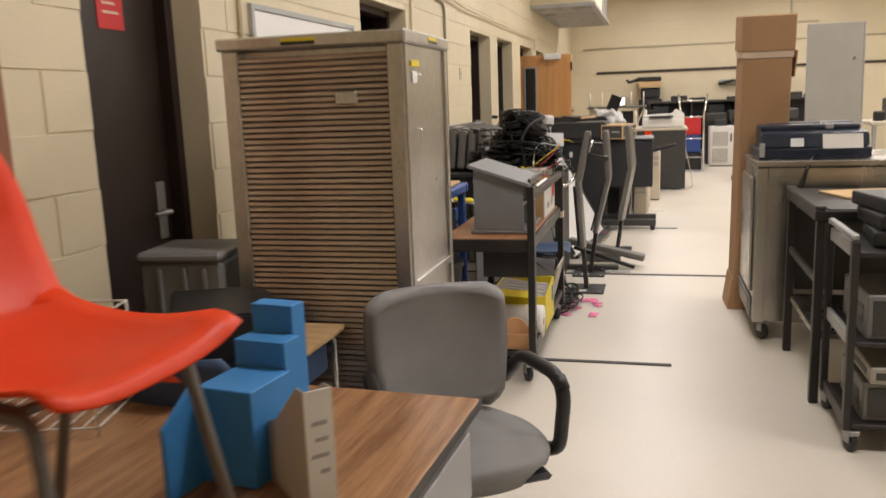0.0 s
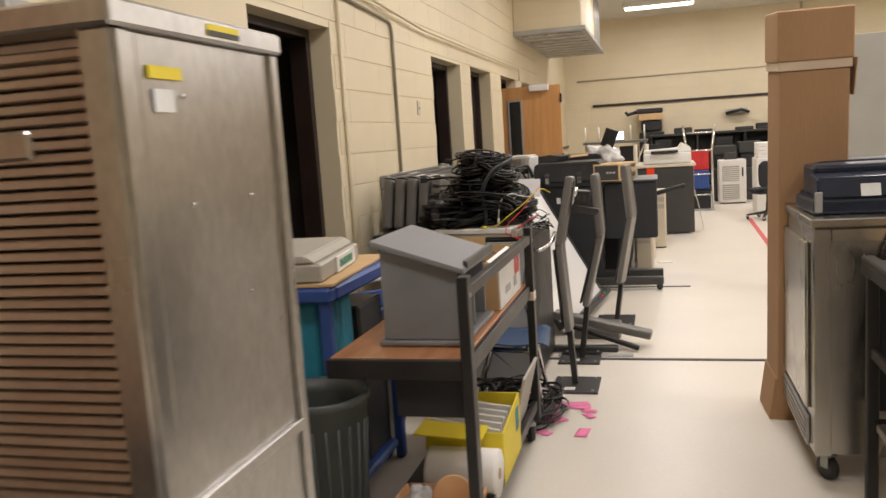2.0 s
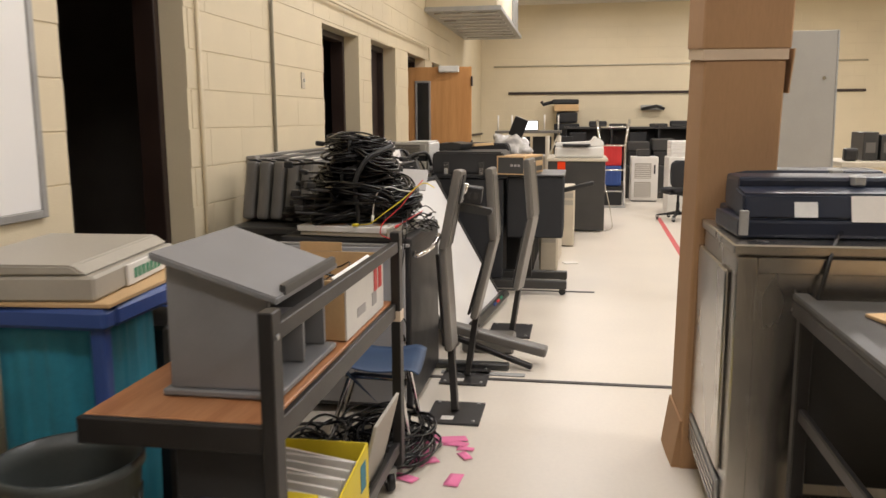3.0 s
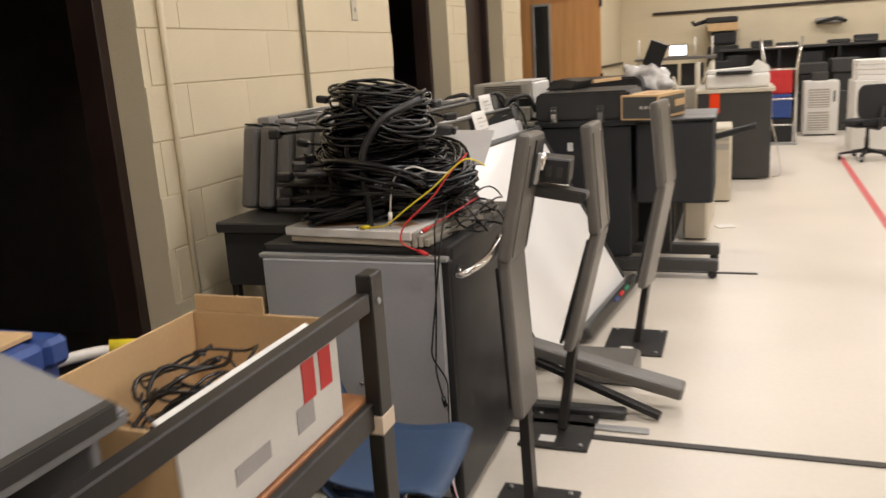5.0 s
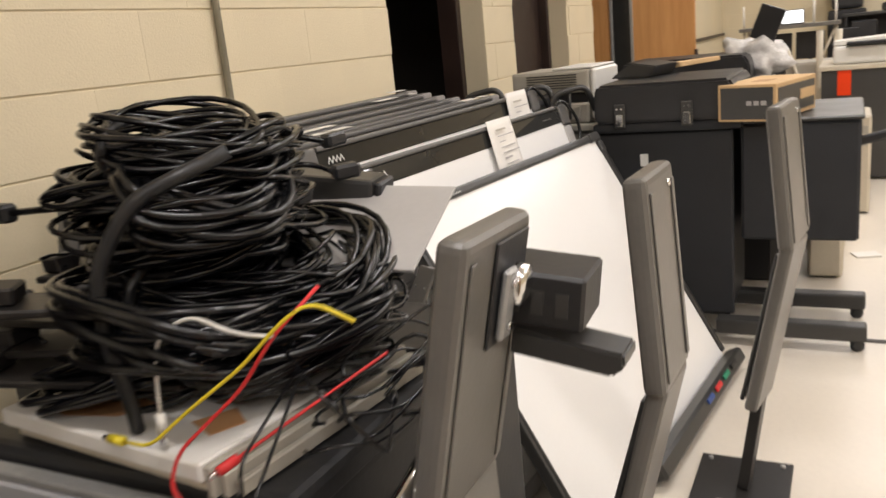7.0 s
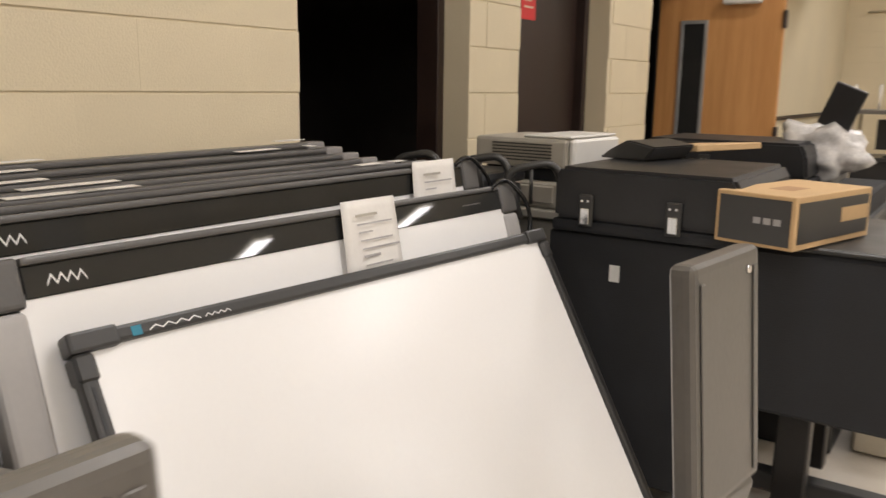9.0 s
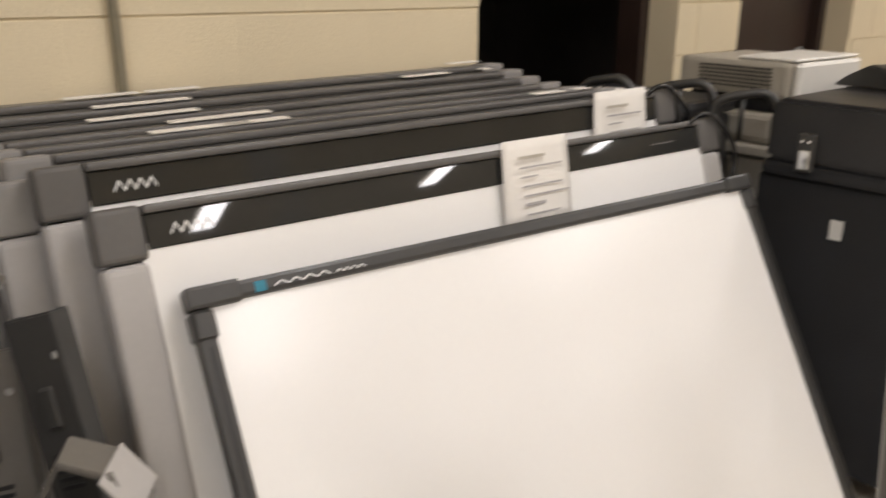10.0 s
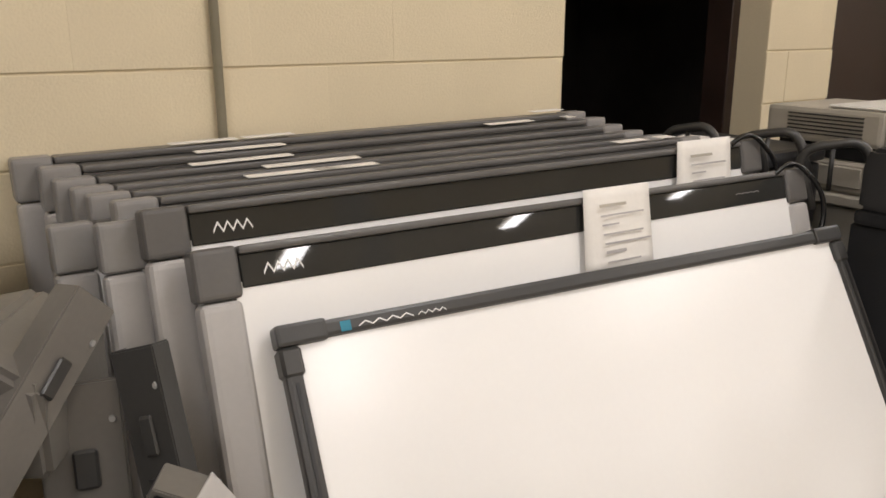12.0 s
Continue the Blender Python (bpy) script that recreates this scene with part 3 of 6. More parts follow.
def student_desk():
    d = thing("student_desk", pose(-1.35, 2.5, 0), "small maple laminate school desk on chrome legs", "desk")
    part("desktop", boxes((-0.3, 0.24, -0.17, 0.2, 0.632, 0.655), bevel=0.008, segs=2), "light_desk", d)
    part("book_box", boxes((-0.25, 0.2, -0.14, 0.12, 0.5, 0.625), bevel=0.01), "blue_seat", d)
    for x in (-0.26, 0.21):
        for y in (-0.14, 0.16):
            part("leg", tube(bend([(x, y, 0.0), (x, y, 0.615), (x * 0.5, y, 0.622)], 0.03), 0.011), "chrome", d)
    p = thing("inkjet_printer", pose(-1.43, 2.4, 0.657, 0, 0, 32), "black desktop printer on the school desk", "printer")
    part("body", prism([(-0.17, 0), (0.17, 0), (0.17, 0.13), (0.1, 0.15), (-0.17, 0.16)], -0.22, 0.2, "y", 0.008), "black", p)
    part("output_tray", boxes((0.171, 0.24, -0.15, 0.13, 0.005, 0.03), bevel=0.004), "black", p)
    part("front_panel", boxes((0.1705, 0.175, -0.2, 0.18, 0.05, 0.12), bevel=0.001), "dark", p)
    for k in range(5):
        part("button", boxes((0.175, 0.177, -0.15 + k * 0.05, -0.125 + k * 0.05, 0.08, 0.092), bevel=0), "dull", p)
    t = thing("storage_tote", pose(-1.72, 2.55, 0.0, 0, 0, 8), "stacked grey plastic storage totes with ribbed sides", "storage box")
    for z in (0.0, 0.5):
        part("tub", boxes((-0.183, 0.143, 0.115, 0.43, z, z + 0.38), bevel=0.012), "tote", t)
        part("lid", boxes((-0.19, 0.15, 0.1, 0.44, z + 0.383, z + 0.42), bevel=0.012), "tote", t)
        for x in (-0.1, 0.0, 0.08):
            part("rib", boxes((x - 0.008, x + 0.008, 0.1, 0.119, z + 0.02, z + 0.36), bevel=0.004), "tote", t)
    b = moulded_chair("plastic_chair", pose(-1.2, 2.02, 0, 0, 0, 0), "blue_seat", "dark blue plastic school chair pushed under the desk", "chrome")


student_desk()

# ---- cart with the lectern ----


def av_cart():
    c = thing("utility_cart", pose(-0.84, 4.61, 0), "dark metal cart with cherry laminate shelves on casters", "cart")
    w, d = 0.235, 0.64
    for sx in (-1, 1):
        for sy in (-1, 1):
            if sx < 0 and sy < 0:
                continue
            if sx < 0:
                part("post", boxes((-w - 0.02, -w + 0.02, sy * d - 0.02, sy * d + 0.02, 0.1, 0.74), bevel=0.003), "blackmetal", c)
                continue
            part("post", boxes((w - 0.015, w + 0.02, sy * d - 0.028, sy * d + 0.028, 0.1, 1.02), bevel=0.003), "blackmetal", c)
            part("bolt", lathe([(0.008, 0), (0.006, 0.004)], 8), "dull", c).matrix_local = pose(w + 0.02, sy * d, 0.96, 0, 90, 0)
            caster(c, sx * (w - 0.03), sy * (d - 0.03), 0.1, 30)
    caster(c, -w + 0.03, d - 0.03, 0.1, 10)
    caster(c, -w + 0.16, -d + 0.03, 0.1, 10)
    part("top_rail", boxes((w - 0.012, w + 0.016, -d + 0.03, d - 0.03, 0.945, 0.985), bevel=0.003), "blackmetal", c)
    part("middle_shelf", boxes((-w - 0.0, w - 0.016, -d + 0.005, d - 0.005, 0.735, 0.755), bevel=0.003), "cart_wood", c)
    part("shelf_edge", boxes((-w - 0.004, w - 0.016, -d - 0.02, -d + 0.004, 0.69, 0.754), (w - 0.015, w + 0.004, -d + 0.03, d - 0.03, 0.69, 0.75), bevel=0.003), "blackmetal", c)
    part("bottom_shelf", boxes((-w + 0.1, w, -d + 0.03, d - 0.03, 0.13, 0.155), bevel=0.003), "blackmetal", c)
    part("bottom_rail", boxes((w - 0.012, w + 0.012, -d + 0.03, d - 0.03, 0.155, 0.2), bevel=0.003), "blackmetal", c)
    # black panel at the front stands for shade in the gap under the shelf
    part("back_panel", boxes((-0.02, w - 0.02, -d + 0.03, -d + 0.04, 0.55, 0.688), bevel=0.002), "black", c)
    part("tape", boxes((w - 0.017, w + 0.022, d - 0.031, d + 0.031, 0.68, 0.72), bevel=0.001), "tape", c, "strip of masking tape")


av_cart()


def lectern():
    l = thing("tabletop_lectern", pose(-0.815, 4.17, 0.758) @ Matrix.Diagonal((0.87, 1, 0.96, 1)), "grey melamine tabletop lectern with a sloping top", "lectern")
    side = [(-0.13, 0.0), (0.18, 0.0), (0.18, 0.27), (-0.13, 0.365)]
    part("base_board", boxes((-0.15, 0.2, -0.06, 0.42, 0.0, 0.018), bevel=0.004), "lectern", l)
    # back sheet and two cheeks; the open side faces the aisle
    part("front_panel", prism([(-0.13, 0.02), (0.17, 0.02), (0.17, 0.262), (-0.13, 0.352)], -0.045, -0.027, "y", 0.002), "lectern", l)
    part("side_panel", prism([(-0.13, 0.02), (0.17, 0.02), (0.17, 0.262), (-0.13, 0.352)], 0.38, 0.398, "y", 0.002), "lectern", l)
    part("back_panel", boxes((-0.13, -0.112, -0.026, 0.378, 0.02, 0.345), bevel=0.002), "lectern", l)
    part("shelf", boxes((-0.111, 0.17, -0.026, 0.26, 0.15, 0.165), bevel=0.002), "lectern", l)
    part("divider", boxes((-0.1, 0.17, 0.2, 0.215, 0.02, 0.148), bevel=0.002), "lectern", l)
    part("top", prism([(-0.16, 0.36), (0.21, 0.252), (0.21, 0.272), (-0.16, 0.38)], -0.075, 0.42, "y", 0.004), "lectern", l)
    part("paper_stop", prism([(0.195, 0.27), (0.212, 0.265), (0.212, 0.29), (0.195, 0.295)], -0.02, 0.4, "y", 0.002), "dark", l)
    b = thing("shipping_box", pose(-0.8, 4.9, 0.758), "open white cardboard box with red label, full of loose cables", "cardboard box")
    for x0, x1, y0, y1, top in ((-0.15, 0.165, -0.24, -0.235, 0.19), (-0.15, 0.165, 0.235, 0.24, 0.2), (-0.15, -0.145, -0.234, 0.234, 0.2)):
        part("side", boxes((x0, x1, y0, y1, 0.0, top), bevel=0.001), "kraft2", b)
    part("front", boxes((0.166, 0.172, -0.24, 0.24, 0.0, 0.165), bevel=0.001), "white", b, "white printed side")
    part("flap", prism([(0.166, 0.165), (0.172, 0.165), (0.12, 0.195), (0.115, 0.192)], -0.22, 0.22, "y", 0.001), "white", b)
    part("flap", boxes((-0.14, 0.02, 0.236, 0.24, 0.201, 0.235), bevel=0.001), "kraft2", b)
    part("bottom", boxes((-0.144, 0.164, -0.233, 0.233, 0.0, 0.006), bevel=0), "kraft2", b)
    for y0 in (0.1, 0.163):
        part("red_label", boxes((0.1722, 0.174, y0, y0 + 0.044, 0.085, 0.16), bevel=0), "red", b)
    part("printed_mark", boxes((0.1722, 0.174, -0.12, -0.02, 0.045, 0.075), bevel=0), "ink", b)
    part("printed_mark", boxes((0.1722, 0.174, 0.07, 0.13, 0.04, 0.085), bevel=0), "ink", b)
    cable_heap("loose_cables", -0.8, 4.9, 0.77, 0.11, 0.2, 0.16, 22, "tangle of dark cables inside the white box", 0.0035)


def cable_heap(name, x, y, z, rx, ry, h, n, label, r=0.004, seed=3, material="cable"):
    rnd = random.Random(seed)
    bm = bmesh.new()
    for k in range(n):
        a0, cx_, cy_ = rnd.uniform(0, 6.28), rnd.uniform(-0.35, 0.35) * rx, rnd.uniform(-0.35, 0.35) * ry
        ex, ey, zz, tilt = rx * rnd.uniform(0.4, 0.65), ry * rnd.uniform(0.4, 0.65), h * rnd.uniform(0.05, 1), rnd.uniform(-0.25, 0.25)
        pts = []
        for i in range(20):
            a = a0 + i * 5.6 / 20
            pts.append((cx_ + ex * math.cos(a), cy_ + ey * math.sin(a), max(0.006, zz + 0.4 * h * tilt * math.cos(a) + 0.012 * math.sin(3 * a + k))))
        tube(pts, r * rnd.uniform(0.8, 1.3), 6, bm)
    return solid(name, bm, material, label, "cables", pose(x, y, z), kind="stuff")


lectern()


def lower_shelf():
    y = thing("file_holder", pose(-0.74, 4.56, 0.157, 0, 0, 0), "yellow card file holder packed with paper folders", "file holder")
    part("holder", boxes((-0.15, 0.15, -0.18, -0.174, 0, 0.2), (-0.15, 0.15, 0.174, 0.18, 0, 0.24), (-0.15, 0.15, -0.173, 0.173, 0, 0.006), (-0.15, -0.144, -0.173, 0.173, 0.006, 0.24), bevel=0.001), "yellow", y)
    part("front", prism([(-0.173, 0.0), (0.173, 0.0), (0.173, 0.24), (-0.173, 0.2)], 0.144, 0.15, "x", 0.001), "yellow", y)
    part("sticker", boxes((0.1505, 0.152, 0.08, 0.14, 0.11, 0.2), bevel=0), "teal", y, "turquoise sticker")
    for k in range(7):
        part("folder", prism([(-0.14, 0.01), (0.13, 0.01), (0.13, 0.2 + 0.01 * (k % 3)), (-0.14, 0.24)], -0.15 + k * 0.043, -0.138 + k * 0.043, "y", 0.001), "paper" if k % 2 else "white", y)
    part("flap", prism([(-0.15, 0.24), (0.1, 0.225), (0.1, 0.23), (-0.15, 0.245)], -0.33, -0.182, "y", 0.001), "yellow", y)
    r = thing("paper_roll", pose(-0.72, 4.28, 0.157), "white roll of paper lying on the bottom shelf", "paper roll")
    part("roll", moved(lathe([(0.02, -0.13), (0.085, -0.13), (0.088, -0.12), (0.088, 0.12), (0.085, 0.13), (0.02, 0.13)], 28), pose(0, 0, 0.088, 0, 90, 0)), "paper", r)
    part("core", moved(lathe([(0.019, -0.132), (0.02, 0.132)], 14), pose(0, 0, 0.088, 0, 90, 0)), "kraft", r)
    t = thing("desk_tray", pose(-0.76, 4.1, 0.157), "tan plastic tray holding small oddments", "tray")
    part("tray", prism([(-0.13, 0), (0.13, 0), (0.15, 0.085), (0.14, 0.085), (0.122, 0.008), (-0.122, 0.008), (-0.14, 0.085), (-0.15, 0.085)], -0.07, 0.07, "y", 0.001), "tan", t)
    for e in (-0.078, 0.071):
        part("end_wall", boxes((-0.135, 0.135, e, e + 0.007, 0, 0.085), bevel=0.002), "tan", t)
    solid("cork_disc", moved(lathe([(0.065, 0), (0.07, 0.006), (0.065, 0.012)], 24), pose(0, 0, 0.07, 78, 0, 20)), "tan", "round tan cork disc leaning in the tray", "disc", pose(-0.72, 4.1, 0.17))
    solid("plastic_bag", bag_mesh(0.06, 0.05, 0.06, 5), "bag", "crumpled clear bag in the tray", "bag", pose(-0.83, 4.1, 0.2))
    e = thing("clipboard", pose(-0.64, 4.92, 0.157, 0, 14, 0), "brown board leaning on the cart shelf", "board")
    part("sheet", boxes((-0.006, 0.006, -0.17, 0.17, 0.0, 0.3), bevel=0.002), "tan_plastic", e)
    cable_heap("cable_bundle", -0.85, 4.93, 0.158, 0.16, 0.26, 0.17, 26, "black cables heaped on the bottom shelf", 0.006, 8)


def bag_mesh(rx, ry, rz, seed, wrinkle=0.35):
    bm = bmesh.new()
    bmesh.ops.create_icosphere(bm, subdivisions=4, radius=1)
    for v in bm.verts:
        p = v.co.copy()
        k = 1 + wrinkle * noise.fractal(p * 1.6 + Vector((seed, 0, 0)), 0.9, 2.1, 5)
        v.co = Vector((p.x * rx * k, p.y * ry * k, p.z * rz * k))
    for f in bm.faces:
        f.smooth = True
    return bm


lower_shelf()

# waste bin, hamper and boxes behind the cart
wbin = thing("waste_bin", pose(-1.14, 4.0, 0), "grey-green ribbed plastic waste bin", "waste bin")
part("tub", lathe([(0.12, 0.0), (0.125, 0.0), (0.165, 0.6), (0.175, 0.605), (0.175, 0.63), (0.165, 0.63), (0.155, 0.58), (0.115, 0.02), (0.02, 0.02)], 36), "bin", wbin)
for k in range(24):
    a = k * math.tau / 24
    part("rib", tube([(0.128 * math.cos(a), 0.128 * math.sin(a), 0.03), (0.161 * math.cos(a), 0.161 * math.sin(a), 0.54)], 0.005, 5), "bin", wbin)


def hamper():
    h = thing("laundry_hamper", pose(-1.4, 4.62, 0), "blue plastic frame hamper with a teal cloth bag", "hamper")
    for x in (-0.2, 0.2):
        for y in (-0.36, 0.36):
            part("post", boxes((x - 0.022, x + 0.022, y - 0.022, y + 0.022, 0.0, 0.9), bevel=0.008), "blue", h)
    part("rim", boxes((-0.24, 0.24, -0.4, -0.34, 0.88, 0.94), (-0.24, 0.24, 0.34, 0.4, 0.88, 0.94), (-0.24, -0.18, -0.339, 0.339, 0.88, 0.94), (0.18, 0.24, -0.339, 0.339, 0.88, 0.94), bevel=0.012), "blue", h)
    part("base", boxes((-0.2, 0.2, -0.33, 0.33, 0.06, 0.1), bevel=0.01), "blue", h)
    # black block added for the shade inside the open half of the frame
    part("dark_opening_fill", boxes((-0.17, 0.17, 0.04, 0.32, 0.101, 0.78), bevel=0.012), "black", h, "black block standing for the shade in the open frame")

    def cloth(u, v):
        a = u * math.tau
        k = 1 + 0.05 * math.sin(9 * a) * (1 - v) + 0.03 * math.sin(23 * a + 3 * v)
        c, s = math.cos(a), math.sin(a)
        q = 1 / max(abs(c), abs(s)) ** 0.75
        return Vector((0.165 * c * q * k, 0.17 * s * q * k - 0.17, 0.11 + 0.78 * v))
    part("bag", shell(cloth, 64, 14, 0.004), "teal", h, "teal nylon bag")
    solid("cardboard_sheet", boxes((-0.24, 0.22, -0.38, 0.36, 0, 0.012), bevel=0.002), "kraft2", "sheet of cardboard lying across the hamper", "cardboard", pose(-1.4, 4.6, 0.942, 0, 0, 4))
    p = thing("flat_scanner", pose(-1.42, 4.52, 0.955, 0, 0, 8), "flat grey-beige electronic unit on the cardboard", "scanner")
    part("case", boxes((-0.24, 0.18, -0.3, 0.3, 0, 0.07), bevel=0.008), "tan_plastic", p)
    part("lid", prism([(-0.24, 0.072), (0.16, 0.072), (0.12, 0.1), (-0.24, 0.105)], -0.3, 0.3, "y", 0.006), "tan_plastic", p)
    part("end_plate", boxes((0.181, 0.19, -0.1, 0.2, 0.004, 0.066), bevel=0.002), "white", p)
    for k in range(7):
        part("printed_mark", boxes((0.1902, 0.1915, -0.06 + k * 0.03, -0.04 + k * 0.03, 0.02, 0.05), bevel=0), "green", p)
    mm = thing("mop_frame", pose(-1.3, 5.3, 0.62, 0, 0, 10), "white tube frame with yellow grip over folded blue straps", "frame")
    part("tube", tube(bend([(-0.4, -0.3, 0.14), (-0.05, 0.0, 0.17), (0.12, 0.12, 0.13), (0.16, 0.1, 0.05)], 0.06), 0.014), "wire", mm)
    part("grip", tube([(-0.04, 0.01, 0.172), (0.09, 0.1, 0.148)], 0.019), "yellow", mm)
    for k in range(6):
        part("strap", tube(bend([(-0.45, -0.32 + 0.02 * k, 0.03 + 0.013 * k), (-0.1, -0.1, 0.05 + 0.013 * k), (0.02, 0.06, 0.04 + 0.012 * k), (-0.1, 0.12, 0.02 + 0.012 * k)], 0.05), 0.009), "blue", mm)
    part("holder", boxes((-0.45, 0.0, -0.35, 0.15, -0.62, 0.015), bevel=0.01), "black", mm)
    part("loop", tube([(0.02 + 0.07 * math.cos(a / 9 * math.tau), -0.2 + 0.06 * math.sin(a / 9 * math.tau), 0.02 + 0.03 * math.sin(a / 9 * math.tau)) for a in range(9)], 0.014, 8, closed=True), "blue", mm)


hamper()


def open_box(name, m, sx, sy, h, material, label):
    b = thing(name, m, label, "cardboard box")
    part("side", boxes((-sx, -sx + 0.006, -sy, sy, 0, h), bevel=0.001), material, b)
    part("side", boxes((sx - 0.006, sx, -sy, sy, 0, h), bevel=0.001), material, b)
    part("end", boxes((-sx + 0.007, sx - 0.007, -sy, -sy + 0.006, 0, h), bevel=0.001), material, b)
    part("end", boxes((-sx + 0.007, sx - 0.007, sy - 0.006, sy, 0, h), bevel=0.001), material, b)
    part("bottom", boxes((-sx + 0.007, sx - 0.007, -sy + 0.007, sy - 0.007, 0, 0.006), bevel=0), material, b)
    part("flap", prism([(sx - 0.006, h), (sx, h), (sx + 0.08, h - 0.06), (sx + 0.075, h - 0.065)], -sy, sy, "y", 0), material, b)
    part("flap", prism([(-sy, h), (-sy + 0.006, h), (-sy - 0.06, h + 0.05), (-sy - 0.065, h + 0.046)], -sx, sx, "x", 0), material, b)
    return b


open_box("cardboard_box", pose(-1.52, 3.78, 0, 0, 0, 15), 0.13, 0.12, 0.32, "kraft2", "open brown cardboard box on the floor")
blue_chair = moulded_chair("plastic_chair", pose(-0.78, 5.62, 0, 0, 0, -85) @ Matrix.Scale(0.9, 4), "blue_seat", "slate blue plastic school chair with chrome legs", "chrome")
cable_heap("floor_cables", -0.75, 5.6, 0.0, 0.28, 0.36, 0.11, 40, "black cables and parts piled on the floor under a chair", 0.0055, 11)

rnd = random.Random(5)
for k in range(11):
    s = rnd.uniform(0.03, 0.07)
    solid("paper_scrap", shell(lambda u, v: Vector(((u - 0.5) * s * 2, (v - 0.5) * s, 0.002 + 0.003 * math.sin(u * 3 + v))), 4, 3, 0.0006), "pink", "scrap of bright pink paper on the floor", "paper", pose(-0.5 + rnd.uniform(-0.13, 0.12), 5.55 + rnd.uniform(-0.22, 0.25), 0.002, 0, 0, rnd.uniform(0, 180)), "pink paper scraps")

# ---- grey machine with the cable pile ----


def grey_machine():
    g = thing("media_cabinet", pose(-1.045, 6.42, 0), "grey metal cabinet with a black top and black side", "cabinet")
    part("front", boxes((-0.3, 0.31, -0.41, -0.39, 0.06, 0.835), bevel=0.004), "grey", g)
    part("front_rim", boxes((-0.315, 0.33, -0.405, -0.375, 0.835, 0.85), bevel=0.003), "dull", g)
    part("body", boxes((-0.31, 0.295, -0.385, 0.38, 0.03, 0.82), bevel=0.008), "dark", g)
    part("side_panel", boxes((0.3, 0.335, -0.388, 0.4, 0.03, 0.84), bevel=0.015, segs=3), "black", g, "glossy black side cover")
    part("top", boxes((-0.32, 0.335, -0.37, 0.4, 0.822, 0.875), bevel=0.014, segs=2), "black", g)
    part("lock", lathe([(0.009, 0), (0.009, 0.006), (0.004, 0.008)], 12), "chrome", g).matrix_local = pose(0.02, -0.411, 0.43, 90, 0, 0)
    part("handle", tube(bend([(0.345, -0.33, 0.80), (0.36, -0.42, 0.79), (0.44, -0.32, 0.83), (0.44, -0.2, 0.87)], 0.06), 0.012), "chrome", g, "bent chrome handle")
    for sx in (-0.25, 0.25):
        for sy in (-0.33, 0.33):
            part("foot", lathe([(0.02, 0), (0.02, 0.03)], 10), "black", g).location = (sx, sy, 0)
    t = thing("board_panel", pose(-1.0, 6.25, 0.878, 0, 0, -6), "worn cream board with orange stains under the cables", "board")
    part("sheet", boxes((-0.26, 0.2, -0.215, 0.235, 0.022, 0.05), bevel=0.003), "paper", t)
    part("lower_sheet", boxes((-0.25, 0.19, -0.2, 0.235, 0.0, 0.02), bevel=0.003), "beige", t)
    for k in range(3):
        part("edge_channel", boxes((0.201 + 0.016 * k, 0.213 + 0.016 * k, -0.21 + 0.01 * k, 0.235, 0.0, 0.046 - 0.012 * k), bevel=0.002), "tan_plastic", t)
    part("stain", prism([(-0.22, -0.17), (-0.13, -0.19), (-0.04, -0.16), (0.0, -0.11), (-0.1, -0.09), (-0.2, -0.12)], 0.0505, 0.0512, "z", 0), "tan", t, "orange stain")
    part("stain", prism([(0.09, -0.13), (0.15, -0.15), (0.17, -0.1), (0.12, -0.07)], 0.0505, 0.0512, "z", 0), "tan", t)


grey_machine()


def coil(name, m, rx, ry, loops, r, label, seed, squash=0.5):
    """A hank of cable: many turns of one loop, strapped in the middle."""
    rnd = random.Random(seed)
    c = thing(name, m, label, "cables", "coiled cables")
    bm = bmesh.new()
    for k in range(loops):
        ax, ay = rx * rnd.uniform(0.72, 1.05), ry * rnd.uniform(0.6, 1.05)
        dz, ph = rnd.uniform(-1, 1) * squash * 0.05, rnd.uniform(0, 6.28)
        ox, oy, lean = rnd.uniform(-0.02, 0.02), rnd.uniform(-0.018, 0.018), rnd.uniform(-0.016, 0.016)
        pts = []
        for i in range(28):
            a = i * math.tau / 28
            pinch = 1 - 0.35 * math.cos(a) ** 2 * rnd.uniform(0.9, 1.0)
            pts.append((ox + ax * math.cos(a), oy + ay * math.sin(a) * pinch, dz + lean * math.cos(a + ph) + 0.012 * math.sin(2 * a + ph)))
        tube(pts, r, 6, bm, closed=True)
    tagged(part("turn", bm, "cable", c), kind="stuff")
    strap = tube([(0.0 + 0.01, 0.62 * ry + (0.35 * ry + 0.012) * math.cos(a / 12 * math.tau), 0.045 * math.sin(a / 12 * math.tau)) for a in range(12)], 0.007, 6, closed=True)
    part("strap", strap, "black", c)
    tail = tube(bend([(rx * 0.95, 0, 0), (rx * 1.2, 0.02, 0.0), (rx * 1.35, -0.03, -0.02)], 0.05), r, 6)
    part("tail", tail, "cable", c)
    part("plug", boxes((rx * 1.33, rx * 1.33 + 0.045, -0.045, -0.015, -0.032, -0.008), bevel=0.005), "black", c)
    return c


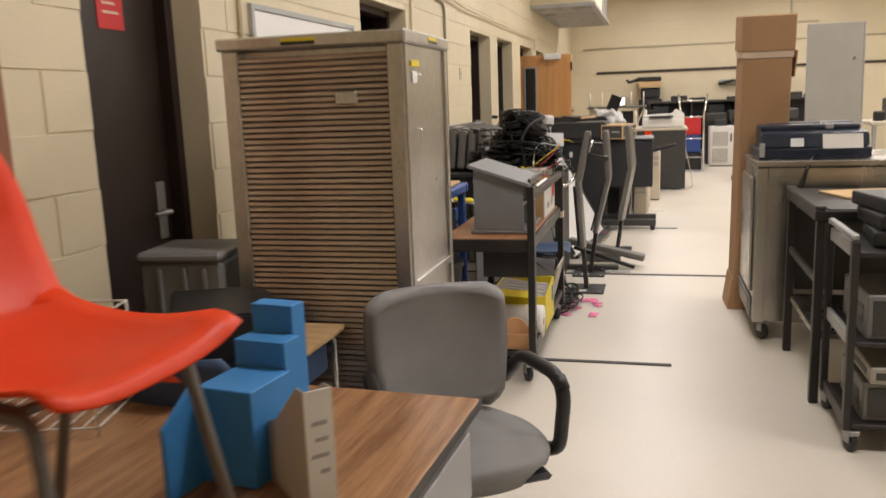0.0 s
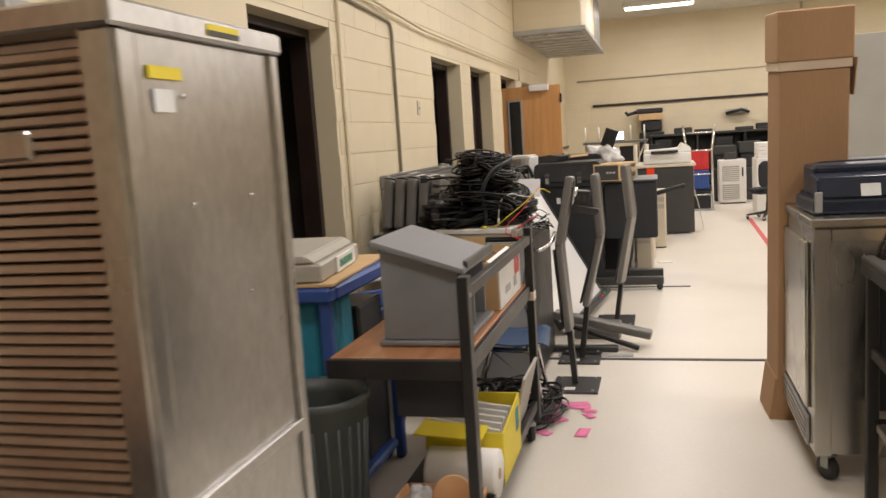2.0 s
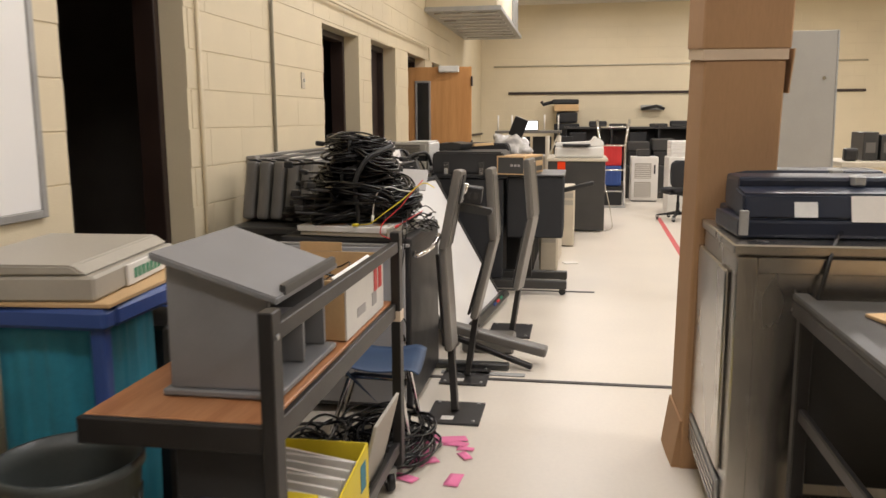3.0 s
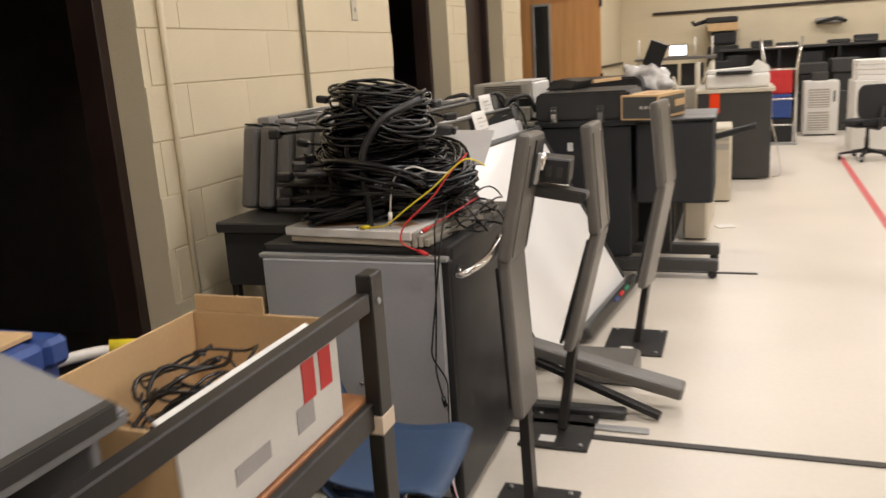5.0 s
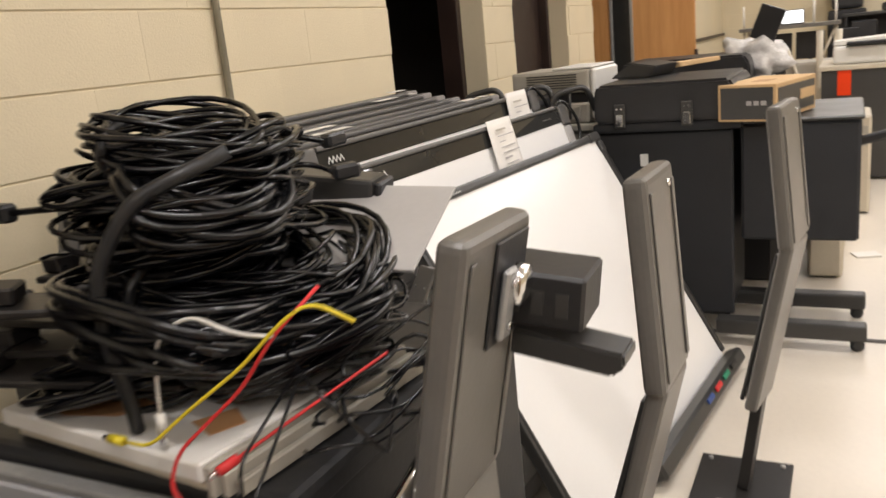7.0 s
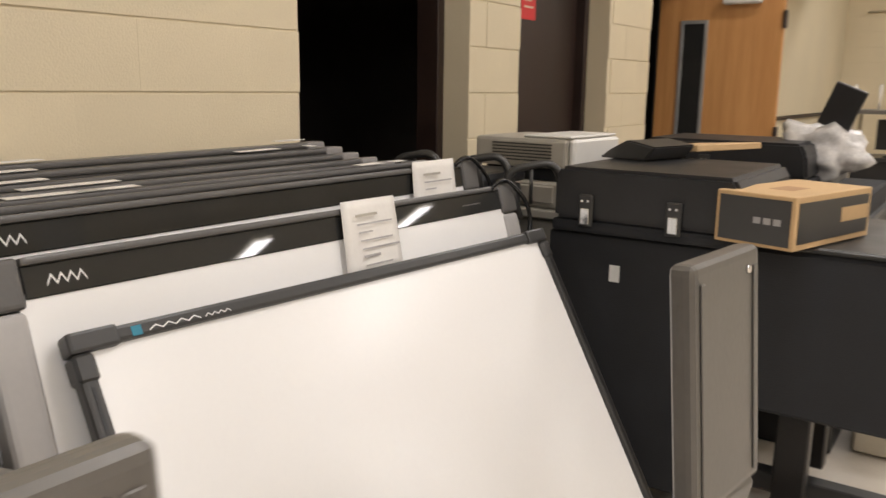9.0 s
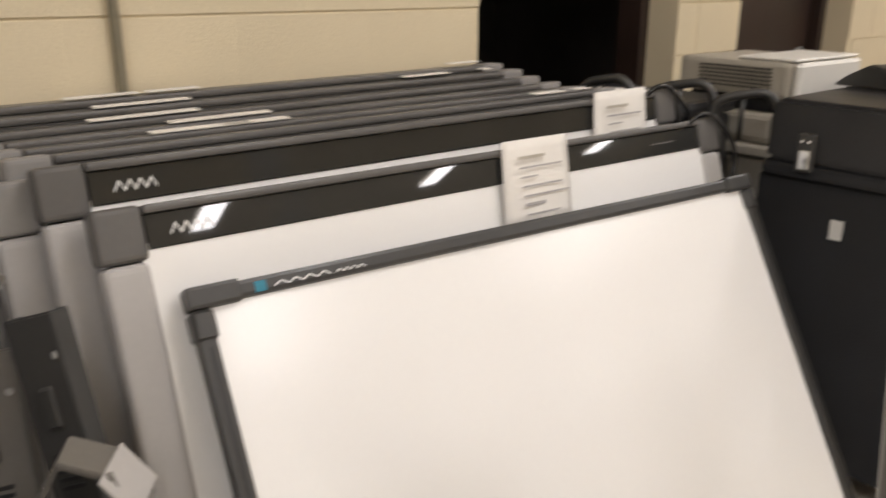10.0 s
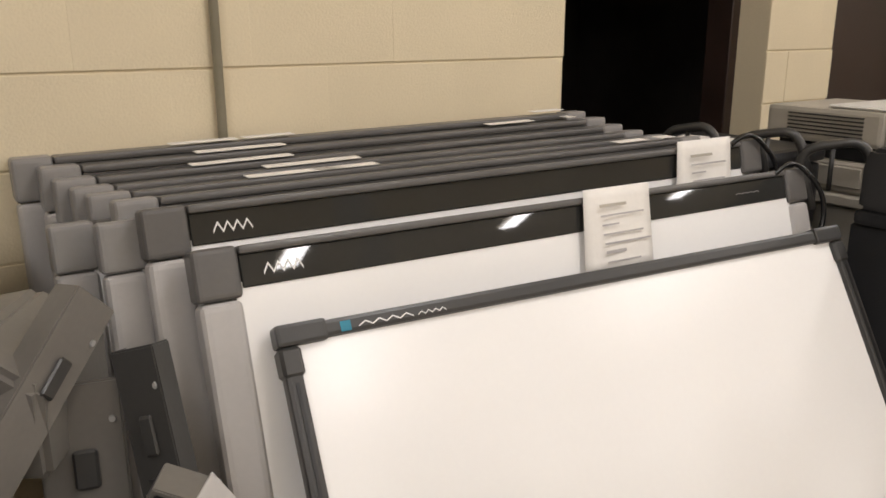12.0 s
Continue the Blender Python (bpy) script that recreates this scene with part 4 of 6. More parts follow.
def cable_pile():
    rnd = random.Random(21)
    z0 = 0.945
    lay = [(-1.1, 6.3, 0.02, 0.2, 0.2), (-0.93, 6.33, 0.02, 0.2, 0.2), (-1.08, 6.24, 0.065, 0.21, 0.18), (-0.91, 6.3, 0.07, 0.19, 0.18), (-1.0, 6.4, 0.06, 0.24, 0.19), (-1.0, 6.2, 0.115, 0.23, 0.16),
           (-1.08, 6.33, 0.125, 0.21, 0.17), (-0.91, 6.38, 0.13, 0.18, 0.16), (-1.02, 6.3, 0.175, 0.21, 0.17), (-1.03, 6.28, 0.225, 0.19, 0.15), (-1.0, 6.33, 0.26, 0.18, 0.15), (-1.02, 6.26, 0.295, 0.18, 0.14), (-1.0, 6.31, 0.33, 0.17, 0.14), (-1.01, 6.27, 0.365, 0.15, 0.13), (-0.93, 6.22, 0.28, 0.12, 0.11)]
    for k, (x, y, z, rx, ry) in enumerate(lay):
        coil("coiled_cable", pose(x, y, z0 + z, rnd.uniform(-13, 13), rnd.uniform(-14, 14), rnd.uniform(-40, 220)), rx, ry, 20, rnd.choice((0.005, 0.0058, 0.0068)), "hank of black cable coiled and strapped in a pile", 40 + k, rnd.uniform(0.5, 0.9))
    # upright strap and bright leads over the near face
    solid("cable_strap", tube(bend([(-0.82, 6.16, 1.31), (-0.92, 6.07, 1.26), (-0.975, 6.04, 1.165), (-0.975, 6.04, 1.07), (-0.965, 6.05, 0.985), (-0.975, 6.06, 0.935)], 0.04), 0.0105), "black", "thick black cable hanging down the pile", "cable")
    solid("power_plug_cable", tube(bend([(-1.05, 6.25, 1.2), (-1.2, 6.2, 1.225), (-1.34, 6.2, 1.215)], 0.05), 0.006), "cable", "black cable sticking out of the pile", "cable")
    solid("power_plug", boxes((-1.385, -1.34, 6.185, 6.215, 1.198, 1.23), bevel=0.006), "black", "black moulded plug on a cable end", "plug")
    for name, col, pts in (("red_lead", "red", [(-0.66, 6.1, 1.15), (-0.7, 6.05, 1.1), (-0.753, 6.04, 1.03), (-0.84, 6.0, 0.95), (-0.85, 5.985, 0.9), (-0.79, 5.985, 0.878)]),
                           ("yellow_lead", "yellow", [(-0.6, 6.08, 1.115), (-0.645, 6.06, 1.145), (-0.684, 6.05, 1.12), (-0.747, 6.04, 1.06), (-0.83, 6.02, 1.0), (-0.9, 6.01, 0.945), (-0.96, 6.02, 0.94)]),
                           ("white_lead", "wire", [(-0.7, 6.05, 1.1), (-0.75, 6.04, 1.103), (-0.811, 6.035, 1.126), (-0.869, 6.03, 1.095), (-0.885, 6.03, 1.036), (-0.89, 6.03, 0.985)]),
                           ("red_lead", "red", [(-0.7, 6.3, 0.98), (-0.75, 6.12, 0.95), (-0.77, 6.03, 0.938)]),
                           ("black_lead", "cable", [(-0.78, 6.2, 1.0), (-0.74, 6.0, 0.95), (-0.745, 5.985, 0.7), (-0.76, 5.985, 0.5), (-0.74, 5.98, 0.42)]),
                           ("black_lead", "cable", [(-0.75, 6.15, 1.0), (-0.72, 5.985, 0.9), (-0.77, 5.98, 0.55), (-0.72, 5.975, 0.48), (-0.73, 5.98, 0.2)]),
                           ("black_lead", "cable", [(-0.83, 6.2, 1.04), (-0.68, 6.1, 1.0), (-0.62, 6.15, 0.9), (-0.7, 6.3, 0.9)])):
        l = thing(name, pose(0, 0, 0), "thin %s lead trailing over the cable pile" % name.split("_")[0], "cable")
        part("wire", tube(bend(pts, 0.025), 0.0026, 6), col, l)
        e, q = Vector(pts[-1]), Vector(pts[-2])
        part("plug", tube([e, e + (e - q).normalized() * 0.03], 0.007, 8), col, l)
        part("tip", tube([e + (e - q).normalized() * 0.03, e + (e - q).normalized() * 0.045], 0.004, 8), "chrome", l)
    cable_heap("trailing_wires", -0.74, 6.32, 0.88, 0.12, 0.26, 0.16, 9, "thin loose wires at the edge of the cable pile", 0.003, 15)
    # flat black hardware sticking out of the pile
    for x, y, z, rz, ry in ((-1.12, 6.12, 0.975, 20, 4), (-1.12, 6.14, 1.02, 8, -4), (-1.08, 6.16, 1.08, 35, 6), (-1.13, 6.2, 0.955, -12, -3), (-1.15, 6.18, 1.045, 14, 3), (-1.12, 6.22, 1.11, -6, -5)):
        b = thing("mount_bracket", pose(x, y, z, 0, ry, rz), "flat black metal projector bracket in the pile", "bracket", "brackets")
        part("plate", boxes((-0.18, 0.16, -0.05, 0.05, 0, 0.012), bevel=0.003), "blackmetal", b)
        part("tab", boxes((-0.185, -0.14, -0.03, 0.03, 0.0125, 0.04), bevel=0.004), "blackmetal", b)
    sb = thing("speaker_bar", pose(-0.99, 6.62, 1.15, 0, 8, 14) @ Matrix.Scale(0.72, 4), "dark grey plastic projector housing on the pile", "housing")
    part("case", boxes((-0.14, 0.14, -0.07, 0.07, 0, 0.07), bevel=0.012, segs=2), "dark", sb)
    part("end_cap", boxes((0.141, 0.16, -0.065, 0.065, 0.006, 0.064), bevel=0.006), "black", sb)
    pn = solid("grey_sheet", boxes((-0.14, 0.14, -0.13, 0.13, 0, 0.006), bevel=0.001), "rail", "grey sheet of board lying on the pile", "sheet", pose(-0.86, 6.52, 1.12, 20, 3, 8))


cable_pile()
cable_heap("stray_cables", -1.04, 6.3, 0.955, 0.28, 0.22, 0.2, 30, "thin black cables looping over the strapped pile", 0.0035, 33)
cable_heap("stray_cables", -1.01, 6.28, 1.2, 0.18, 0.16, 0.14, 14, "thin black cables looping over the top of the pile", 0.0035, 34)

# grey ribbed housings stacked against the wall
for k in range(5):
    h = thing("plastic_housing", pose(-1.75 + 0.085 * k, 6.62 - 0.01 * k, 0.88, -10, 3, 0), "grey plastic arm cover stacked upright by the wall", "cover", "stacked covers")
    part("cover", boxes((-0.033, 0.033, -0.06, 0.2, 0, 0.33), bevel=0.026, segs=3), "mid", h)
    part("end_cap", boxes((-0.028, 0.028, -0.05, 0.19, 0.331, 0.338), bevel=0.002), "dark", h)
tb = thing("low_table", pose(-1.58, 6.5, 0), "dark low table behind the cable pile", "table")
part("tabletop", boxes((-0.2, 0.2, -0.12, 0.36, 0.83, 0.87), bevel=0.006), "dark", tb)
part("apron", boxes((-0.18, 0.18, -0.1, 0.34, 0.62, 0.828), bevel=0.004), "dark", tb)
for x in (-0.16, 0.16):
    for y in (-0.08, 0.32):
        part("leg", boxes((x - 0.015, x + 0.015, y - 0.015, y + 0.015, 0, 0.62), bevel=0.003), "blackmetal", tb)
for k in range(5):
    b = thing("mount_bracket", pose(-1.34 + 0.02 * k, 6.66 - 0.03 * k, 0.872 + 0.035 * k, 0, 2 * k - 4, 12 * k - 20), "flat black metal projector bracket on the table", "bracket", "brackets")
    part("plate", boxes((-0.2, 0.2, -0.12, 0.12, 0, 0.014), bevel=0.004), "blackmetal", b)
    part("rim", boxes((-0.2, 0.2, -0.125, -0.112, 0.0145, 0.032), bevel=0.003), "blackmetal", b)


# ---- projector arms ----
def projector_arm(m, label, top, knee, low, plate=(0.15, 0.19), head=False, facing=0.0, wide=0.24):
    """A bent blade-like grey arm on a dark post and floor plate. top, knee and low: (x, y, z) from the post's foot; the blade runs along +y turned by facing."""
    a = thing("projector_arm", m, label, "projector arm", "projector arms")
    t, k, l = Vector(top), Vector(knee), Vector(low)
    pw, pd = plate
    part("base_plate", boxes((-pw, pw, -pd, pd, 0.0, 0.012), bevel=0.003), "blackmetal", a)
    for x in (-1, 1):
        for y in (-1, 1):
            part("bolt", lathe([(0.009, 0.012), (0.008, 0.018), (0.003, 0.02)], 8, (x * (pw - 0.03), y * (pd - 0.03))), "dull", a)
    part("label", boxes((-0.06, 0.0, -pd + 0.04, -pd + 0.09, 0.0122, 0.013), bevel=0), "paper", a)
    f = math.radians(facing)
    along = Vector((math.sin(f), math.cos(f), 0))

    def axes(p, q):
        z = (q - p).normalized()
        x = along.cross(z).normalized()
        fm = Matrix((x, z.cross(x), z)).transposed().to_4x4()
        fm.translation = p
        return fm

    def bar(p, q, x0, x1, y0, y1, r, segs=3):
        return moved(boxes((x0, x1, y0, y1, 0, (q - p).length), bevel=r, segs=segs), axes(p, q))
    hw = wide / 2
    part("post", bar(Vector((l.x * 0.2, l.y * 0.2, 0.012)), l + (k - l) * 0.15, -0.016, 0.016, -0.03, 0.03, 0.004), "blackmetal", a)
    part("lower_arm", bar(l, k + (k - l).normalized() * 0.012, -0.018, 0.02, -hw * 0.92, hw * 0.92, 0.014), "mid", a)
    part("upper_arm", bar(k, t, -0.02, 0.022, -hw, hw, 0.016), "mid", a)
    ends = axes(k, t)
    reach = (t - k).length
    part("edge_lip", moved(boxes((0.0225, 0.026, hw - 0.034, hw - 0.018, 0.02, reach - 0.03), bevel=0.0015), ends), "mid", a)
    part("edge_lip", moved(boxes((0.0225, 0.026, -hw + 0.018, -hw + 0.034, 0.02, reach - 0.03), bevel=0.0015), ends), "mid", a)
    part("inner_rib", bar(l + Vector((-0.03, 0, 0.02)), k + Vector((-0.03, 0, -0.03)), -0.006, 0.006, -hw * 0.6, hw * 0.6, 0.003, 1), "dark", a)
    if head:
        # flat black plate gives the dark of the hollow around the pivot
        part("hollow_shade", moved(boxes((0.0225, 0.027, -0.02, 0.1, reach - 0.17, reach - 0.02), bevel=0.002), ends), "black", a, "black plate standing for the shade in the socket hollow")
        part("pivot", moved(lathe([(0.01, 0), (0.03, 0.004), (0.03, 0.02), (0.012, 0.026)], 18), ends @ pose(0.027, 0.05, reach - 0.09, 0, 90, 0)), "chrome", a, "worn steel pivot bolt")
        part("plate", moved(boxes((0.028, 0.04, 0.0, 0.035, reach - 0.16, reach - 0.06), bevel=0.004), ends), "dull", a)
        part("mount_box", moved(boxes((-0.02, 0.12, 0.07, 0.19, -0.165, -0.085), bevel=0.005), Matrix.Translation(t) @ pose(0, 0, 0, 0, 7, 4)), "black", a, "boxy black mounting block")
        for k in range(3):
            part("slot", moved(boxes((0.01 + 0.035 * k, 0.028 + 0.035 * k, 0.0685, 0.0698, -0.145, -0.11), bevel=0), Matrix.Translation(t) @ pose(0, 0, 0, 0, 7, 4)), "dark", a)
        part("channel_bar", moved(prism([(-0.02, -0.215), (0.13, -0.24), (0.15, -0.225), (0.15, -0.205), (-0.02, -0.175)], 0.08, 0.15, "y", 0.004), Matrix.Translation(t)), "dark", a, "charcoal channel bar")
        for q in (-0.14, -0.08):
            part("screw", moved(lathe([(0.007, 0), (0.006, 0.005)], 8), ends @ pose(0.04, 0.017, reach + q, 0, 90, 0)), "chrome", a)
    else:
        part("end_screw", moved(lathe([(0.008, 0), (0.006, 0.004)], 8), ends @ pose(0.022, hw - 0.05, reach - 0.035, 0, 90, 0)), "chrome", a)
    return a


projector_arm(pose(-0.5, 6.08, 0), "grey bent projector arm with an open black pivot head", (-0.005, 0.19, 1.19), (-0.08, 0.17, 0.8), (-0.04, 0.12, 0.3), (0.13, 0.15), True, -1)
projector_arm(pose(-0.53, 6.66, 0), "grey bent projector arm standing on a black floor plate", (0.125, 0.09, 1.172), (0.15, 0.09, 0.78), (0.043, 0.06, 0.335), (0.13, 0.15), False, 2, 0.2)
projector_arm(pose(-0.36, 7.69, 0), "grey bent projector arm with a chipped edge on a floor plate", (0.105, 0.07, 1.175), (0.139, 0.07, 0.78), (0.045, 0.04, 0.29), (0.14, 0.18), False, 8)

fa = thing("fallen_arm", pose(-0.5, 7.0, 0.0), "grey projector arm lying folded across the floor", "projector arm", "projector arms")
part("upper_arm", moved(boxes((-0.32, 0.34, -0.05, 0.05, -0.028, 0.028), bevel=0.018, segs=3), pose(0.08, -0.02, 0.15, 0, 12, -4)), "mid", fa)
part("strut", moved(boxes((-0.25, 0.3, -0.018, 0.018, -0.014, 0.014), bevel=0.004), pose(0.05, -0.1, 0.1, 0, 15, -14)), "blackmetal", fa)
part("housing", boxes((-0.12, 0.2, 0.14, 0.38, 0.0, 0.09), bevel=0.012), "mid", fa)
part("foot_bar", boxes((-0.3, 0.2, -0.2, -0.14, 0.0, 0.04), bevel=0.008), "dark", fa)
part("lamp_bar", boxes((-0.18, 0.3, -0.3, -0.26, 0.0, 0.012), bevel=0.004), "dull", fa)


# ---- interactive whiteboards ----
def smart_board(a, b, low, width, height, style, label, label_paper=0, thick=0.045, cable=False):
    """A board whose top edge runs from a to b; low is the foot's offset from the top edge along local x."""
    a, b = Vector(a), Vector(b)
    ux = (b - a).normalized()
    across = Vector((ux.y, -ux.x, 0)).normalized()
    drop = math.sqrt(max(0.01, height * height - low * low))
    down = (across * low - Vector((0, 0, drop))).normalized()
    n = ux.cross(down).normalized()
    if n.dot(across) < 0:
        n = -n
    m = Matrix((ux, -down, n)).transposed().to_4x4()
    # local: x along the top edge, y up the board, z out of its face
    o = a + down * height
    m.translation = o
    t = thing("interactive_whiteboard", m, label, "whiteboard", "leaning whiteboards")
    W, Hh = width, height
    if style == "thin":
        f = 0.032
        part("face", boxes((f - 0.005, W - f + 0.005, f - 0.005, Hh - f + 0.005, -0.012, 0.006), bevel=0), "board", t)
        part("top_rail", boxes((0.05, W - 0.05, Hh - f, Hh, -0.02, 0.018), bevel=0.008, segs=2), "dark", t)
        part("bottom_rail", boxes((0.05, W - 0.05, 0, f, -0.02, 0.018), bevel=0.008, segs=2), "dark", t)
        for x0 in (0, W - f):
            part("side_rail", boxes((x0, x0 + f, 0.05, Hh - 0.05, -0.02, 0.018), bevel=0.008, segs=2), "dark", t)
            part("groove", boxes((x0 + 0.014, x0 + 0.02, 0.1, Hh - 0.1, 0.0183, 0.0195), bevel=0), "black", t)
        c = 0.09
        for x0, x1 in ((-0.004, c), (W - c, W + 0.004)):
            part("corner_cap", boxes((x0, x1, Hh - f - 0.004, Hh + 0.004, -0.024, 0.023), bevel=0.007, segs=2), "dark", t)
            part("corner_cap", boxes((x0 if x0 < 0.1 else W - f - 0.004, (f + 0.004) if x0 < 0.1 else x1, Hh - c, Hh - f - 0.005, -0.024, 0.0225), bevel=0.006), "dark", t)
        part("logo_mark", boxes((0.115, 0.135, Hh - 0.028, Hh - 0.009, 0.0183, 0.0192), bevel=0), "teal", t)
        marks(t, 0.15, Hh - 0.028, 0.11, 0.018, 0.0183)
        marks(t, 0.27, Hh - 0.027, 0.06, 0.014, 0.0183)
        part("pen_tray", boxes((W * 0.28, W * 0.98, -0.01, 0.05, 0.02, 0.09), bevel=0.01), "dark", t, "grey pen tray")
        for k, col in enumerate(("blue", "red", "green", "black")):
            part("pen", boxes((W * (0.62 + 0.075 * k), W * (0.62 + 0.075 * k) + 0.07, 0.02, 0.04, 0.091, 0.1), bevel=0.003), col, t)
    else:
        s = 0.078
        part("face", boxes((s - 0.01, W - s + 0.01, 0.02, Hh - 0.065, -0.02, 0.012), bevel=0), "board", t)
        part("back", boxes((0.02, W - 0.02, 0.02, Hh - 0.02, -thick, -0.021), bevel=0.004), "dark", t)
        for x0 in (0.0, W - s):
            part("side_frame", boxes((x0, x0 + s, 0.0, Hh - 0.094, -thick, 0.02), bevel=0.016, segs=3), "rail", t, "silver-grey side rail")
            part("corner_cap", boxes((x0 - 0.002, x0 + s + 0.002, Hh - 0.092, Hh + 0.002, -thick - 0.003, 0.022), bevel=0.011, segs=3), "top_rail" if style == "front" else "cap", t)
        part("top_rail", boxes((s + 0.004, W - s - 0.004, Hh - 0.016, Hh, -thick, 0.024), bevel=0.006, segs=2), "top_rail", t)
        part("header", boxes((s + 0.004, W - s - 0.004, Hh - 0.076, Hh - 0.0165, -0.02, 0.016), bevel=0.002), "bezel" if style == "front" else "top_rail", t, "glossy black header strip" if style == "front" else "charcoal header strip")
        part("bottom_rail", boxes((s + 0.004, W - s - 0.004, 0, 0.05, -thick, 0.02), bevel=0.006), "rail", t)
        marks(t, s + 0.045, Hh - 0.066, 0.075, 0.04, 0.0163)
        if style == "front":
            marks(t, W - s - 0.2, Hh - 0.05, 0.09, 0.008, 0.0163, "ink")
    if label_paper:
        paper_note(t, W, Hh, label_paper)
    if cable:
        part("power_cable", tube(bend([(W - 0.12, Hh - 0.01, 0.02), (W - 0.05, Hh + 0.03, 0.03), (W + 0.05, Hh - 0.08, 0.04), (W + 0.03, Hh - 0.2, 0.02), (W - 0.02, Hh - 0.22, 0.0)], 0.06), 0.007), "cable", t)
        part("handle", tube(bend([(W - 0.02, Hh - 0.02, -0.02), (W + 0.05, Hh + 0.0, -0.02), (W + 0.06, Hh - 0.12, -0.02)], 0.03), 0.014), "dark", t)
    return t


def marks(t, x, y, w, h, z, material="logo"):
    """A maker's mark as one plain zigzag band."""
    n, q = 8, h * 0.14
    up = [(x + w * k / n, y + h * (0.62 if k % 2 else 0.2)) for k in range(n + 1)]
    part("logo_mark", prism(up + [(u, v + q) for u, v in reversed(up)], z, z + 0.0008, "z", 0), material, t)


def paper_note(t, W, Hh, at):
    x = at * W
    sheet = part("paper_note", shell(lambda u, v: Vector((x + 0.2 * u - 0.03 * (1 - v), Hh - 0.175 + 0.19 * v, 0.03 + 0.012 * math.sin(u * 2.5) * (1 - v))), 8, 8, 0.0006), "paper", t, "white printed inventory note taped on")
    for k in range(7):
        w = (0.08, 0.13, 0.05, 0.12, 0.14, 0.06, 0.1, 0.05)[k]
        y = Hh - 0.03 - k * 0.021
        part("printed_line", boxes((x + 0.03, x + 0.03 + w, y, y + (0.007 if k in (0, 5) else 0.004), 0.042, 0.0425), bevel=0), "tan_plastic" if k == 0 else "ink", sheet)


# the stack against the wall, then the nearer boards: top corners, then how far the foot stands out
STACK = [((-1.865, 6.967, 1.221), (-1.835, 8.57, 1.239), 0.03), ((-1.81, 7.01, 1.206), (-1.78, 8.6, 1.222), 0.05), ((-1.76, 7.03, 1.186), (-1.725, 8.62, 1.207), 0.075),
         ((-1.705, 7.05, 1.175), (-1.665, 8.645, 1.19), 0.1), ((-1.655, 7.066, 1.168), (-1.61, 8.67, 1.175), 0.125), ((-1.545, 7.09, 1.172), (-1.5, 8.7, 1.182), 0.17)]


def leaning_board(a, b, low, style, label, note=0, thick=0.036, cable=False):
    """A board whose foot rests on the floor."""
    return smart_board(a, b, low, (Vector(b) - Vector(a)).length, math.hypot(a[2] - 0.004, low), style, label, note, thick, cable)


stack = [leaning_board(a, b, low, "stack", "interactive whiteboard with grey rails stacked against the wall") for a, b, low in STACK]
leaning_board((-1.6, 6.98, 1.128), (-1.57, 8.38, 1.135), 0.148, "stack", "smaller interactive whiteboard slotted into the leaning stack", thick=0.03)
leaning_board((-1.492, 7.043, 1.144), (-1.45, 8.44, 1.15), 0.2, "stack", "smaller interactive whiteboard slotted into the leaning stack", thick=0.03)
leaning_board((-1.435, 7.11, 1.172), (-1.35, 8.765, 1.187), 0.26, "front", "interactive whiteboard with a black header strip and paper note", 0.8, cable=True)
leaning_board((-1.335, 7.156, 1.109), (-1.235, 8.805, 1.109), 0.35, "front", "interactive whiteboard leaning in front with a taped paper note", 0.525, cable=True)
leaning_board((-1.235, 7.27, 0.974), (-1.073, 8.725, 0.99), 0.55, "thin", "smaller dark-framed whiteboard leaning at the front of the stack")

# paper strips lying along the tops of the stacked boards: board, share of its length, width
for k, u, w in ((0, 0.2, 0.2), (0, 0.31, 0.16), (1, 0.2, 0.27), (1, 0.9, 0.04), (2, 0.17, 0.3), (3, 0.25, 0.3), (4, 0.2, 0.28), (4, 0.3, 0.2), (0, 0.87, 0.14), (1, 0.72, 0.2), (5, 0.8, 0.14), (5, 0.9, 0.07)):
    a, b = Vector(STACK[k][0]), Vector(STACK[k][1])
    m = Matrix.Translation(a.lerp(b, u)) @ (b - a).to_track_quat("Y", "Z").to_matrix().to_4x4()
    solid("paper_label", boxes((-0.018, 0.02, 0, w * 0.8, 0.003, 0.0042), bevel=0), "paper", "paper inventory strip lying on a board edge", "label", m, "inventory strips")

